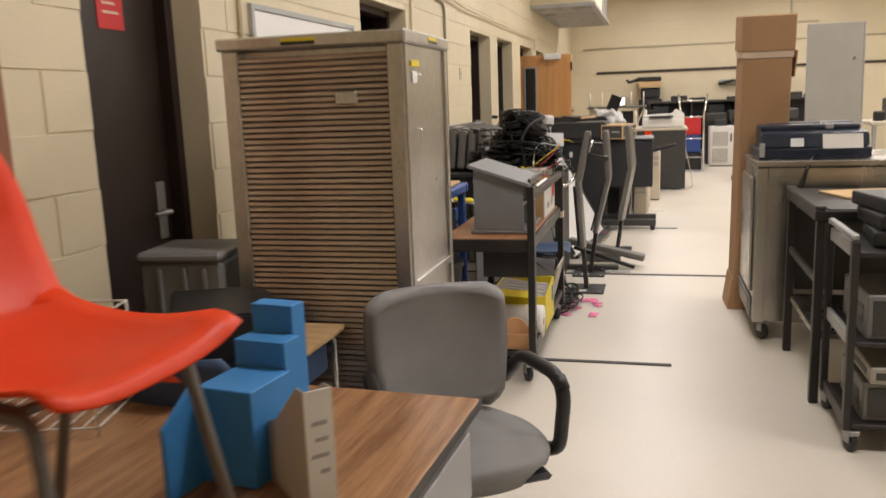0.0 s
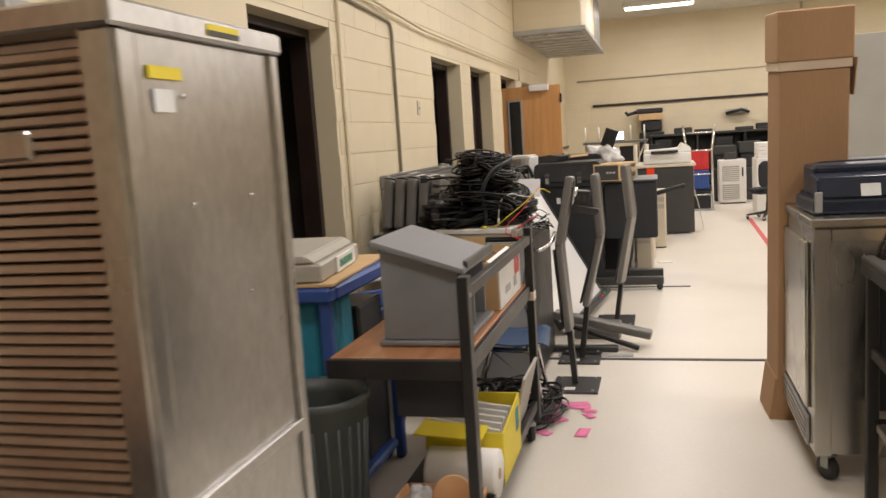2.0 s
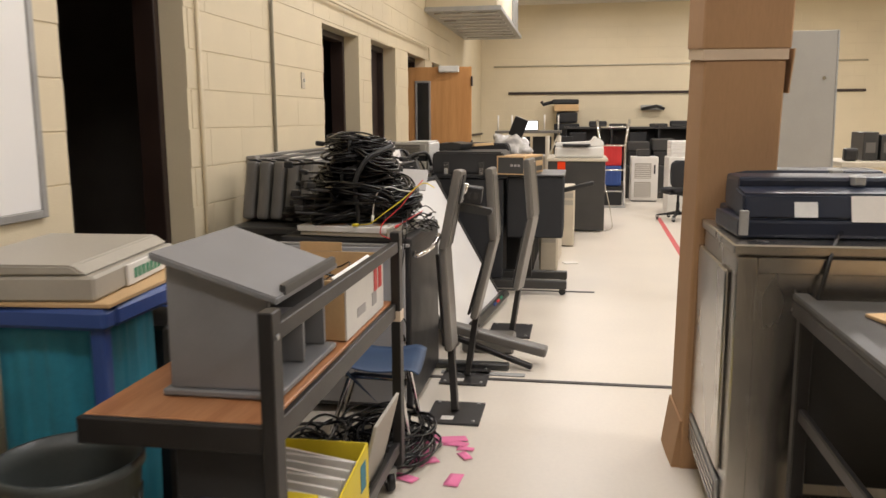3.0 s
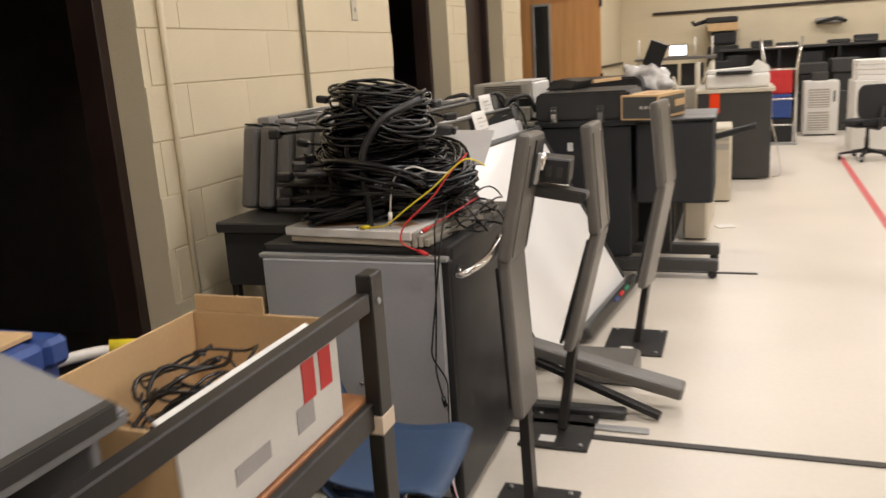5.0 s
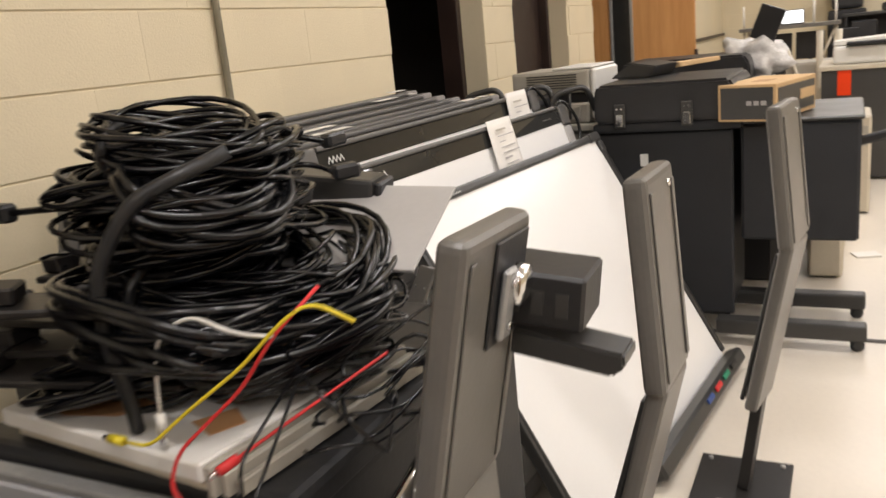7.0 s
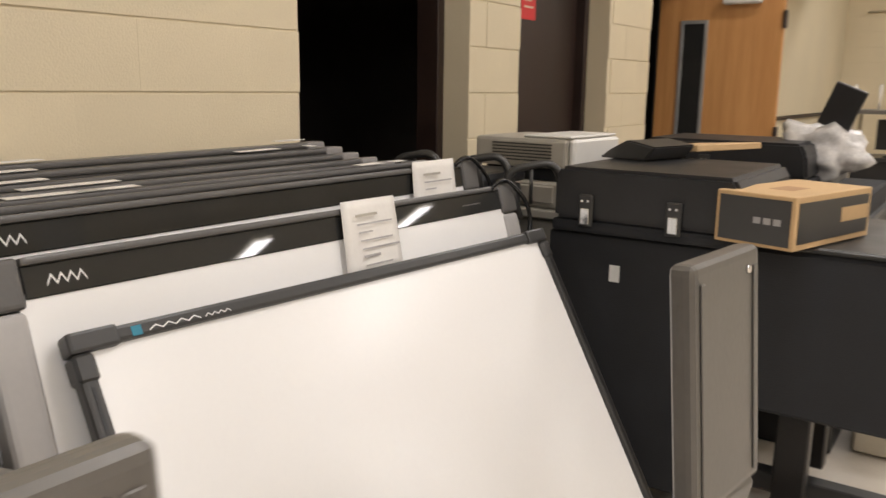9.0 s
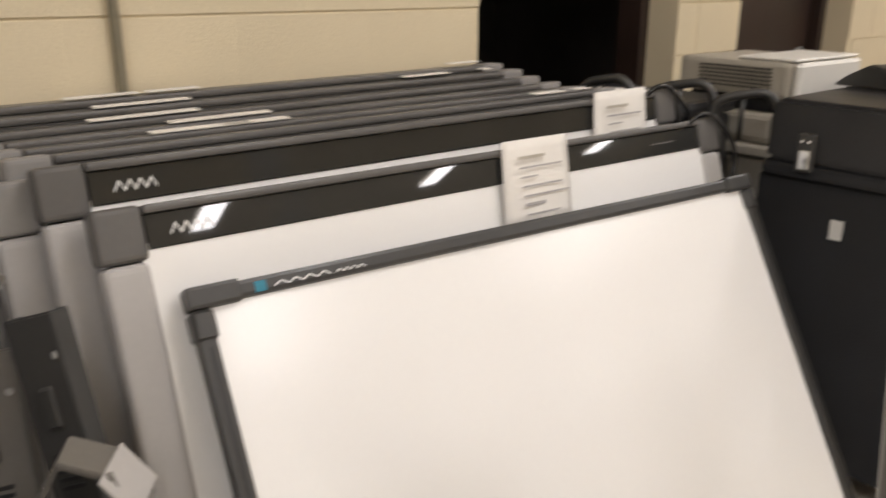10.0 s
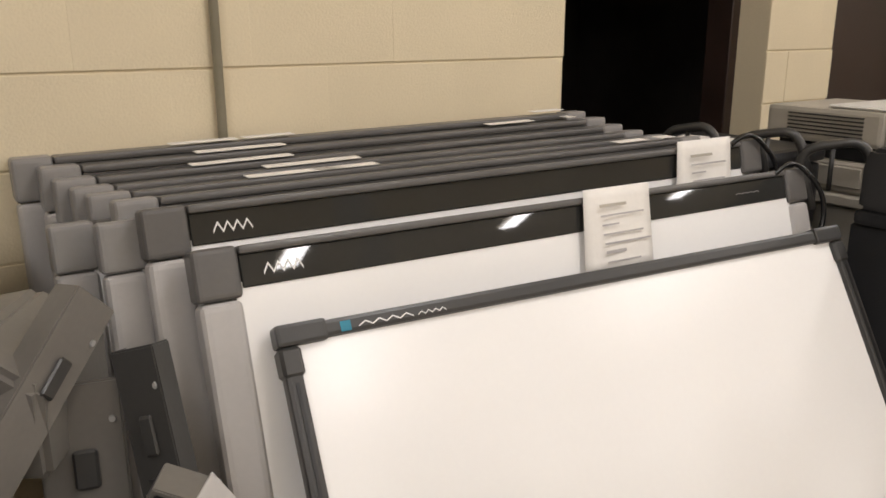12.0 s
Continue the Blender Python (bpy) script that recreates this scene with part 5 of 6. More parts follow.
# grey arm covers leaning at the near end of the stack
for n, (a, b, col, face) in enumerate((((-1.07, 6.765, 0.884), (-1.205, 6.966, 1.1), "mid", (-0.9, -0.3, 0)), ((-1.02, 6.9, 0.0), (-1.195, 6.935, 0.98), "mid", (-0.95, 0.3, 0)), ((-0.8, 7.06, 0.0), (-1.15, 7.015, 1.03), "dark", (-0.8, 0.6, 0)))):
    a, b = Vector(a), Vector(b)
    zz = (b - a).normalized()
    yy = Vector(face)
    xx = yy.cross(zz).normalized()
    m = Matrix((xx, zz.cross(xx), zz)).transposed().to_4x4()
    m.translation = a
    m = m @ Matrix.Diagonal(((0.62, 1.0, 0.55)[n], 1, 1, 1))
    h = thing("arm_cover", m, "long %s plastic arm cover leaning against the boards" % ("grey" if col == "mid" else "charcoal"), "cover", "leaning covers")
    L = (b - a).length
    part("channel", prism([(-0.06, -0.022), (0.06, -0.022), (0.066, 0.03), (0.054, 0.03), (0.05, -0.01), (-0.05, -0.01), (-0.054, 0.03), (-0.066, 0.03)], 0, L, "z", 0.003), col, h)
    for k in range(5 if n else 0):
        part("slot", boxes((-0.03, 0.03, -0.0235, -0.0222, L - 0.2 - 0.012 * k, L - 0.194 - 0.012 * k), bevel=0), "black", h)
    part("clip", boxes((-0.015, 0.02, -0.032, -0.0222, L - 0.16, L - 0.1), bevel=0.004), "dark", h)
    for k in range(3):
        part("screw", lathe([(0.006, 0), (0.005, 0.004)], 8), "dull", h).matrix_local = pose(0.045, -0.022, L - 0.06 - 0.24 * k, 90, 0, 0)
ps = thing("cover_bracket", pose(-0.99, 7.0, 0.80, 0, 0, 60), "folded grey plastic bracket wedged among the covers", "bracket")
part("fold", prism([(-0.07, 0.0), (-0.01, 0.1), (0.05, 0.075), (0.09, 0.0), (0.08, -0.003), (0.045, 0.066), (-0.008, 0.09), (-0.06, -0.003)], -0.035, 0.035, "y", 0.002), "mid", ps)
part("flange", moved(boxes((-0.035, 0.035, -0.04, 0.04, 0, 0.004), bevel=0.001), pose(0.065, -0.01, 0.05, 12, 55, 0)), "rail", ps, "pale grey flange")
part("tab", boxes((-0.09, -0.062, -0.03, 0.03, -0.012, 0.01), bevel=0.003), "dark", ps)
for q in (-0.02, 0.02):
    part("screw", lathe([(0.004, 0), (0.003, 0.003)], 8), "chrome", ps).matrix_local = pose(-0.035, q, 0.055, 0, -60, 0)
hb = thing("control_box", pose(-1.3, 6.8, 0.877, 0, 0, 60) @ Matrix.Scale(1.35, 4), "grey plastic projector shroud with open vents", "housing")
part("case", prism([(-0.12, 0), (0.12, 0), (0.12, 0.1), (0.05, 0.15), (-0.12, 0.12)], -0.1, 0.1, "y", 0.008), "mid", hb)
part("vent", boxes((-0.06, 0.03, -0.104, -0.101, 0.03, 0.08), bevel=0.001), "black", hb)


# ---- black cases, printers and what stands beyond ----
def flight_case(m, w, d, h, lid, label, latches):
    c = thing("equipment_case", m, label, "case", "equipment cases")
    part("body", boxes((0, w, 0, d, 0, h - lid - 0.004), bevel=0.014, segs=2), "fabric_black", c)
    part("lid", prism([(0.012, h - lid), (w - 0.012, h - lid), (w - 0.02, h - 0.05), (w - 0.05, h), (0.03, h), (0.012, h - 0.04)], -0.008, d, "y", 0.012), "black", c)
    for x in latches:
        l = part("latch", boxes((x - 0.024, x + 0.024, -0.022, -0.009, h - lid - 0.02, h - lid + 0.085), bevel=0.004), "dark", c, "black latch with a steel plate")
        part("plate", boxes((x - 0.015, x + 0.015, -0.026, -0.0225, h - lid - 0.012, h - lid + 0.04), bevel=0.002), "chrome", l)
        for s in (-1, 1):
            part("rivet", boxes((x + s * 0.01 - 0.004, x + s * 0.01 + 0.004, -0.026, -0.0225, h - lid + 0.06, h - lid + 0.068), bevel=0.001), "chrome", l)
    return c


bench = thing("equipment_table", pose(-1.15, 8.96, 0), "black cabinet and stand under the equipment cases", "stand")
part("front_panel", boxes((0, 0.62, 0, 0.03, 0.12, 0.95), bevel=0.006), "fabric_black", bench)
part("frame", boxes((0.02, 0.6, 0.031, 0.6, 0.1, 0.93), bevel=0.006), "black", bench)
part("tag", boxes((0.225, 0.26, -0.003, -0.0005, 0.8, 0.855), bevel=0), "pale", bench, "small white tag")
flight_case(pose(-1.13, 8.93, 0.955), 0.64, 0.62, 0.215, 0.17, "black moulded equipment case with two steel latches", (0.13, 0.42))
side = thing("media_stand", pose(-0.5, 8.98, 0), "black speaker cabinet on a stand with wheeled feet", "stand")
part("cabinet", boxes((0.0, 0.46, 0, 0.7, 0.46, 0.965), bevel=0.012), "fabric_black", side)
part("top", boxes((-0.005, 0.47, -0.006, 0.71, 0.967, 0.985), bevel=0.006), "dark", side)
part("post", boxes((0.1, 0.2, 0.15, 0.22, 0.1, 0.458), bevel=0.006), "blackmetal", side)
part("post", boxes((0.1, 0.2, 0.5, 0.57, 0.1, 0.458), bevel=0.006), "blackmetal", side)
part("arm", moved(boxes((0, 0.3, -0.02, 0.02, -0.02, 0.02), bevel=0.008), pose(0.42, 0.35, 0.82, 0, -14, 0)), "black", side)
for y in (-0.06, 0.36):
    ft = part("foot", boxes((-0.1, 0.5, y - 0.04, y + 0.04, 0.05, 0.12), bevel=0.012, segs=2), "dark", side)
    part("wheel", moved(lathe([(0.012, -0.02), (0.028, -0.016), (0.028, 0.016), (0.012, 0.02)], 14), pose(0.465, y, 0.028, 0, 90, 90)), "black", ft)
kb = thing("carton", pose(-0.58, 8.9, 0.99, 0, 0, -16) @ Matrix.Scale(1.2, 4), "brown and black printed carton on the cases", "carton")
part("body", boxes((0, 0.2, 0, 0.38, 0.0, 0.125), bevel=0.002), "kraft2", kb)
part("print_panel", boxes((0.01, 0.19, -0.002, -0.0003, 0.008, 0.115), bevel=0), "dark", kb, "dark printed end")
part("print_panel", boxes((0.2003, 0.202, 0.015, 0.365, 0.015, 0.11), bevel=0), "dark", kb)
part("window", boxes((0.2022, 0.203, 0.22, 0.36, 0.05, 0.085), bevel=0), "kraft2", kb)
for k in range(3):
    part("printed_mark", boxes((0.1 + 0.025 * k, 0.118 + 0.025 * k, -0.003, -0.0022, 0.055, 0.07), bevel=0), "ink", kb)
part("hand_slot", boxes((0.07, 0.13, 0.11, 0.2, 0.125, 0.1255), bevel=0), "kraft", kb)


def laser_printer(m, label):
    p = thing("laser_printer", m, label, "printer")
    part("lower_body", boxes((0, 0.38, 0, 0.36, 0, 0.1), bevel=0.01), "tan_plastic", p)
    part("upper_body", boxes((-0.012, 0.39, -0.012, 0.36, 0.15, 0.26), bevel=0.014, segs=2), "tan_plastic", p)
    part("paper_slot", boxes((0.02, 0.37, 0.02, 0.34, 0.101, 0.149), bevel=0.002), "black", p)
    part("cover", boxes((0.2, 0.4, 0.0, 0.37, 0.262, 0.272), bevel=0.004), "white", p)
    part("side_shell", boxes((0.391, 0.42, 0.0, 0.36, 0.02, 0.26), bevel=0.01), "white", p)
    for k in range(6):
        part("vent_slat", boxes((0.07, 0.33, -0.0155, -0.0125, 0.175 + k * 0.012, 0.18 + k * 0.012), bevel=0), "dark", p)
    part("drawer", boxes((0.04, 0.34, -0.01, -0.001, 0.02, 0.085), bevel=0.004), "tan_plastic", p)
    return p


pt = thing("printer_table", pose(-1.62, 9.18, 0), "dark table carrying printers beside the wall", "table")
part("tabletop", boxes((-0.1, 0.46, 0.0, 1.6, 0.94, 0.975), bevel=0.006), "tan_plastic", pt)
part("cabinet", boxes((0.0, 0.44, 0.03, 1.55, 0.0, 0.938), bevel=0.008), "tan_plastic", pt)
laser_printer(pose(-1.6, 9.22, 0.977, 0, 0, -3), "grey-beige laser printer with vent slots on a table")
solid("drawing_pad", boxes((0, 0.3, 0, 0.4, 0, 0.025), bevel=0.003), "kraft2", "tan paper pad lying on the table", "pad", pose(-1.12, 9.62, 1.175, 0, -4, -20))
solid("document_tray", prism([(0, 0), (0.2, 0.0), (0.24, 0.05), (0.12, 0.07), (0.04, 0.03)], 0, 0.26, "y", 0.006), "dark", "dark plastic document tray on the case", "tray", pose(-1.14, 9.32, 1.172, 0, 0, -14))
t2 = thing("equipment_table", pose(-1.35, 10.2, 0), "black stand beneath a second equipment case", "stand")
part("body", boxes((0, 1.0, 0, 0.8, 0.08, 1.0), bevel=0.01), "fabric_black", t2)
flight_case(pose(-1.32, 10.22, 1.002), 0.75, 0.5, 0.2, 0.15, "black moulded equipment case stacked further along the wall", (0.1, 0.3))
solid("plastic_bag", bag_mesh(0.2, 0.17, 0.15, 2, 0.4), "bag", "crumpled clear plastic bag on the black case", "bag", pose(-0.62, 10.6, 1.14))
solid("tablet_case", boxes((-0.07, 0.07, -0.01, 0.01, 0, 0.2), bevel=0.004), "black", "black device sticking out of the plastic bag", "device", pose(-0.56, 10.55, 1.26, 10, 22, 0))
# dark chairs and shells behind the stack
for k, (x, y, z) in enumerate(((-1.6, 8.78, 1.03), (-1.42, 8.93, 1.02), (-1.25, 9.0, 1.0))):
    h = thing("bracket_arm", pose(x, y, z, 0, 0, 12 * k), "grey plastic handle bracket behind the boards", "bracket", "handle brackets")
    part("loop", tube(bend([(-0.09, 0, 0), (-0.08, 0.0, 0.14), (0.08, 0.02, 0.17), (0.12, 0.03, 0.05)], 0.05), 0.014), "dark", h)
    part("rib", tube([(0.0, 0.01, 0.02), (0.0, 0.01, 0.15)], 0.007), "dark", h)
sh = thing("footlocker", pose(-1.86, 8.72, 0), "black plastic trunk in front of the dark doorway", "trunk")
part("body", boxes((0, 0.5, 0, 0.42, 0, 1.08), bevel=0.02, segs=2), "black", sh)
part("lid", boxes((-0.01, 0.51, -0.01, 0.43, 1.082, 1.13), bevel=0.02, segs=2), "black", sh)
solid("paper_sheet", boxes((-0.1, 0.1, -0.07, 0.07, 0, 0.001), bevel=0), "paper", "white sheet of paper on the black trunk", "paper", pose(-1.65, 8.95, 1.132, 0, 0, 20))


# ---- the right-hand side ----
def freezer():
    f = thing("steel_cabinet", pose(0.55, 4.87, 0), "brushed stainless steel cabinet on casters with scuffed sides", "steel cabinet")
    w, d, h = 0.85, 0.78, 1.055
    part("body", boxes((0.0, w, 0.0, d, 0.12, h - 0.035), bevel=0.008), "steel", f)
    part("top", boxes((-0.012, w + 0.012, -0.014, d + 0.01, h - 0.033, h), bevel=0.005), "steel", f)
    part("side_door", boxes((-0.016, -0.001, 0.09, d - 0.06, 0.28, h - 0.1), bevel=0.005), "steel", f)
    part("vent_frame", boxes((-0.014, -0.001, 0.09, d - 0.06, 0.13, 0.25), bevel=0.004), "dull", f)
    for k in range(4):
        part("vent_slat", boxes((-0.02, -0.0145, 0.11, d - 0.08, 0.145 + k * 0.025, 0.158 + k * 0.025), bevel=0.002), "steel", f)
    part("front_stile", boxes((0.0, 0.06, -0.012, -0.001, 0.12, h - 0.04), bevel=0.003), "steel", f)
    part("front_rail", boxes((0.061, w, -0.01, -0.001, h - 0.09, h - 0.04), bevel=0.003), "steel", f)
    for x in (0.06, w - 0.06):
        for y in (0.06, d - 0.06):
            caster(f, x, y, 0.12, 35)
    part("power_cord", moved(tube(bend([(0.95, 5.15, 1.08), (0.83, 4.87, 1.075), (0.78, 4.82, 0.9), (0.72, 4.78, 0.5), (0.73, 4.77, 0.02)], 0.08), 0.007), pose(-0.55, -4.87, 0)), "cable", f, "black power cord hanging down")


freezer()


def navy_tray(m, label, note):
    t = thing("printer_unit", m, label, "office machine", "navy machines")
    part("base", boxes((0, 0.6, 0, 0.36, 0, 0.06), bevel=0.012, segs=2), "navy", t)
    part("front_cover", prism([(0.0, 0.061), (0.02, 0.14), (0.14, 0.155), (0.14, 0.061)], 0.015, 0.585, "x", 0.008), "navy", t)
    part("rear_cover", boxes((0.03, 0.57, 0.15, 0.35, 0.061, 0.185), bevel=0.014, segs=2), "navy", t)
    part("hinge", boxes((0.38, 0.42, 0.12, 0.19, 0.156, 0.19), bevel=0.005), "dull", t)
    part("side_clip", boxes((0.001, 0.03, -0.012, -0.001, 0.01, 0.09), bevel=0.003), "dull", t)
    if note:
        part("sticker", prism([(-0.001, 0.068), (0.001, 0.068), (0.014, 0.115), (0.012, 0.115)], 0.17, 0.24, "x", 0), "pale", t, "white sticker")
        part("paper_note", prism([(-0.004, 0.055), (-0.002, 0.055), (0.018, 0.135), (0.016, 0.135)], 0.34, 0.55, "x", 0), "paper", t, "white paper sheet")


navy_tray(pose(0.57, 4.98, 1.057, 0, 0, 2), "dark navy office machine with a paper note on it", True)
navy_tray(pose(0.6, 5.36, 1.057, 0, 0, -1), "dark navy office machine standing behind another on the cabinet", False)


def black_table():
    t = thing("prep_table", pose(0.69, 4.74, 0, 0, 0, 0), "black-edged steel table with a lower shelf", "table")
    part("tabletop", boxes((0.0, 1.1, -0.86, 0.02, 0.86, 0.91), bevel=0.006), "blackmetal", t)
    part("splash_edge", boxes((0.0, 0.045, -0.86, 0.02, 0.911, 0.93), bevel=0.004), "dark", t)
    part("surface", boxes((0.06, 1.08, -0.84, 0.0, 0.9105, 0.914), bevel=0.001), "dark", t)
    for x in (0.03, 1.06):
        for y in (-0.83, -0.02):
            part("leg", boxes((x - 0.02, x + 0.02, y - 0.02, y + 0.02, 0, 0.86), bevel=0.004), "blackmetal", t)
    part("lower_shelf", boxes((0.03, 1.06, -0.8, -0.02, 0.3, 0.33), bevel=0.004), "steel", t)
    part("rear_panel", boxes((0.06, 1.05, 0.0, 0.012, 0.35, 0.85), bevel=0.003), "dark", t)
    part("side_rail", boxes((0.02, 0.04, -0.8, -0.04, 0.56, 0.6), bevel=0.004), "blackmetal", t)
    solid("cardboard_sheet", boxes((-0.2, 0.2, -0.15, 0.15, 0, 0.01), bevel=0.002), "kraft2", "piece of tan cardboard on the steel table", "cardboard", pose(1.05, 4.45, 0.915, 0, 0, 15))


black_table()


def rolling_rack():
    c = thing("equipment_cart", pose(0.75, 3.38, 0), "black metal rolling cart with shelves of electronics", "cart")
    for x in (0.0, 0.62):
        for y in (0.0, 0.46):
            part("post", boxes((x - 0.014, x + 0.014, y - 0.02, y + 0.02, 0.09, 0.86), bevel=0.003), "blackmetal", c)
            caster(c, x + (0.02 if x == 0 else -0.02), y, 0.09, 20)
    for z in (0.1, 0.44, 0.8):
        part("shelf", boxes((0.015, 0.605, -0.02, 0.48, z, z + 0.02), bevel=0.003), "blackmetal", c)
        part("shelf_lip", boxes((-0.006, 0.014, 0.021, 0.439, z - 0.01, z + 0.045), bevel=0.003), "dull" if z > 0.4 else "blackmetal", c)
    part("top_rail", boxes((-0.014, 0.014, 0.0, 0.46, 0.861, 0.885), bevel=0.005), "dull", c, "scuffed steel top rail")
    for n, (x, y, z, sx, sy, sz, col) in enumerate(((0.06, 0.02, 0.121, 0.45, 0.4, 0.16, "mid"), (0.06, 0.02, 0.461, 0.42, 0.42, 0.18, "tote"), (0.08, 0.0, 0.282, 0.4, 0.4, 0.07, "tan_plastic"))):
        b = thing("video_deck", pose(0.75 + x, 3.38 + y, z), "boxy %s electronic unit stored on the cart" % ("grey", "dark grey", "grey-beige")[n], "electronics")
        part("case", boxes((0, sx, 0, sy, 0, sz), bevel=0.006), col, b)
        part("side_vent", boxes((-0.003, -0.0005, 0.06, sy - 0.06, sz * 0.3, sz * 0.7), bevel=0.001), "dark", b)
        part("face_plate", boxes((0.02, sx - 0.02, -0.004, -0.0005, 0.02, sz - 0.02), bevel=0.001), "dark", b)
    for k in range(3):
        b = thing("black_unit", pose(0.83 + 0.03 * k, 3.45 + 0.03 * k, 0.822 + 0.062 * k, 0, 0, 8 * k - 6), "black electronic unit stacked on the cart", "electronics", "black units")
        part("case", boxes((0, 0.42, 0, 0.36, 0, 0.06), bevel=0.012, segs=2), "black", b)
        part("bezel", boxes((0.03, 0.39, -0.003, -0.0005, 0.015, 0.045), bevel=0.001), "bezel", b)


rolling_rack()

tall = thing("tall_carton", pose(0.5, 5.76, 0, 4.5, 0, 3), "tall upright brown cardboard carton wrapped with packing tape", "cardboard box")
part("carton", boxes((0.0, 0.29, -0.16, 0.12, 0.0, 1.66), bevel=0.006), "kraft", tall)
part("sleeve", boxes((-0.012, 0.302, -0.172, 0.132, 1.7, 1.92), bevel=0.006), "kraft", tall, "cardboard end sleeve")
part("tape", boxes((-0.006, 0.296, -0.166, 0.126, 1.661, 1.699), bevel=0.002), "tape", tall, "band of pale packing tape")
part("flap", moved(boxes((0, 0.006, -0.16, 0.12, 0, 0.16), bevel=0.001), pose(0.303, 0, 1.54, 0, 4, 0)), "kraft", tall)
part("worn_foot", prism([(-0.035, 0), (0.0, 0), (0.0, 0.22), (-0.008, 0.22)], -0.15, 0.12, "y", 0.002), "kraft", tall)
pp = thing("partition_panel", pose(1.4, 8.6, 0, -3, 0, 0), "plain grey partition panel standing upright", "panel")
part("sheet", boxes((0, 0.5, -0.02, 0.02, 0.01, 2.06), bevel=0.004), "panel", pp)
part("edge_trim", boxes((0.501, 0.512, -0.022, 0.022, 0.0, 2.06), bevel=0.003), "dull", pp)
part("lock", lathe([(0.014, 0), (0.012, 0.006)], 12), "chrome", pp).matrix_local = pose(0.42, -0.021, 1.72, 90, 0, 0)
rs = thing("storage_table", pose(2.05, 8.9, 0), "table with boxed electronics beyond the grey panel", "table")
part("tabletop", boxes((0, 1.3, 0, 0.7, 1.06, 1.1), bevel=0.005), "beige", rs)
for x in (0.04, 1.26):
    for y in (0.04, 0.66):
        part("leg", boxes((x - 0.02, x + 0.02, y - 0.02, y + 0.02, 0, 1.06), bevel=0.004), "dull", rs)
for k in range(5):
    b = thing("box_file", pose(2.26 + 0.13 * k, 9.1, 1.102), "dark box file standing on a table", "box file", "box files")
    part("case", boxes((0, 0.11, 0, 0.3, 0, 0.22 - 0.02 * (k % 2)), bevel=0.005), "dark", b)
    part("spine_label", boxes((0.02, 0.09, -0.002, -0.0003, 0.06, 0.14), bevel=0), "mid", b)
solid("webcam", boxes((0, 0.1, 0, 0.08, 0, 0.1), bevel=0.02, segs=2), "black", "small black device on the table edge", "device", pose(2.1, 9.0, 1.102))


# ---- the far end ----
def tower(m, w, d, h, label, material="beige"):
    t = thing("computer_tower", m, label, "computer", "computer towers")
    part("case", boxes((0, w, 0, d, 0.01, h), bevel=0.01), material, t)
    part("front_bezel", boxes((0.008, w - 0.008, -0.02, -0.001, 0.015, h - 0.006), bevel=0.008), material, t)
    for k in range(2):
        part("drive_door", boxes((0.02, w - 0.02, -0.024, -0.0205, h * (0.82 - 0.12 * k), h * (0.9 - 0.12 * k)), bevel=0.001), "tan_plastic", t)
    part("side_seam", boxes((w, w + 0.002, 0.02, d - 0.02, 0.04, h - 0.03), bevel=0.001), material, t)
    part("foot", boxes((0.01, w - 0.01, 0.03, 0.06, 0, 0.0098), bevel=0), "black", t)


tower(pose(-0.27, 9.95, 0), 0.17, 0.42, 0.4, "aged beige computer tower standing on the floor")
tower(pose(-0.3, 10.45, 0, 0, 0, -3), 0.2, 0.42, 0.36, "aged beige computer tower standing on the floor")
tower(pose(-0.22, 10.95, 0, 0, 0, 4), 0.14, 0.4, 0.43, "narrow beige computer tower with a rounded top")
tower(pose(-0.16, 11.5, 0), 0.21, 0.5, 0.68, "tall beige computer tower with a rounded top")
solid("paper_scrap", boxes((0, 0.14, 0, 0.1, 0.0, 0.012), bevel=0.003), "paper", "white paper scrap on the floor by the towers", "paper", pose(-0.03, 10.35, 0.0, 0, 0, 20))
low = thing("dark_crate", pose(-0.75, 9.85, 0), "stacked black equipment behind the computer towers", "crate")
part("body", boxes((0, 0.42, 0, 1.5, 0.0, 0.86), bevel=0.012), "black", low)
part("lid", boxes((-0.01, 0.43, -0.01, 1.51, 0.862, 0.9), bevel=0.01), "dark", low)


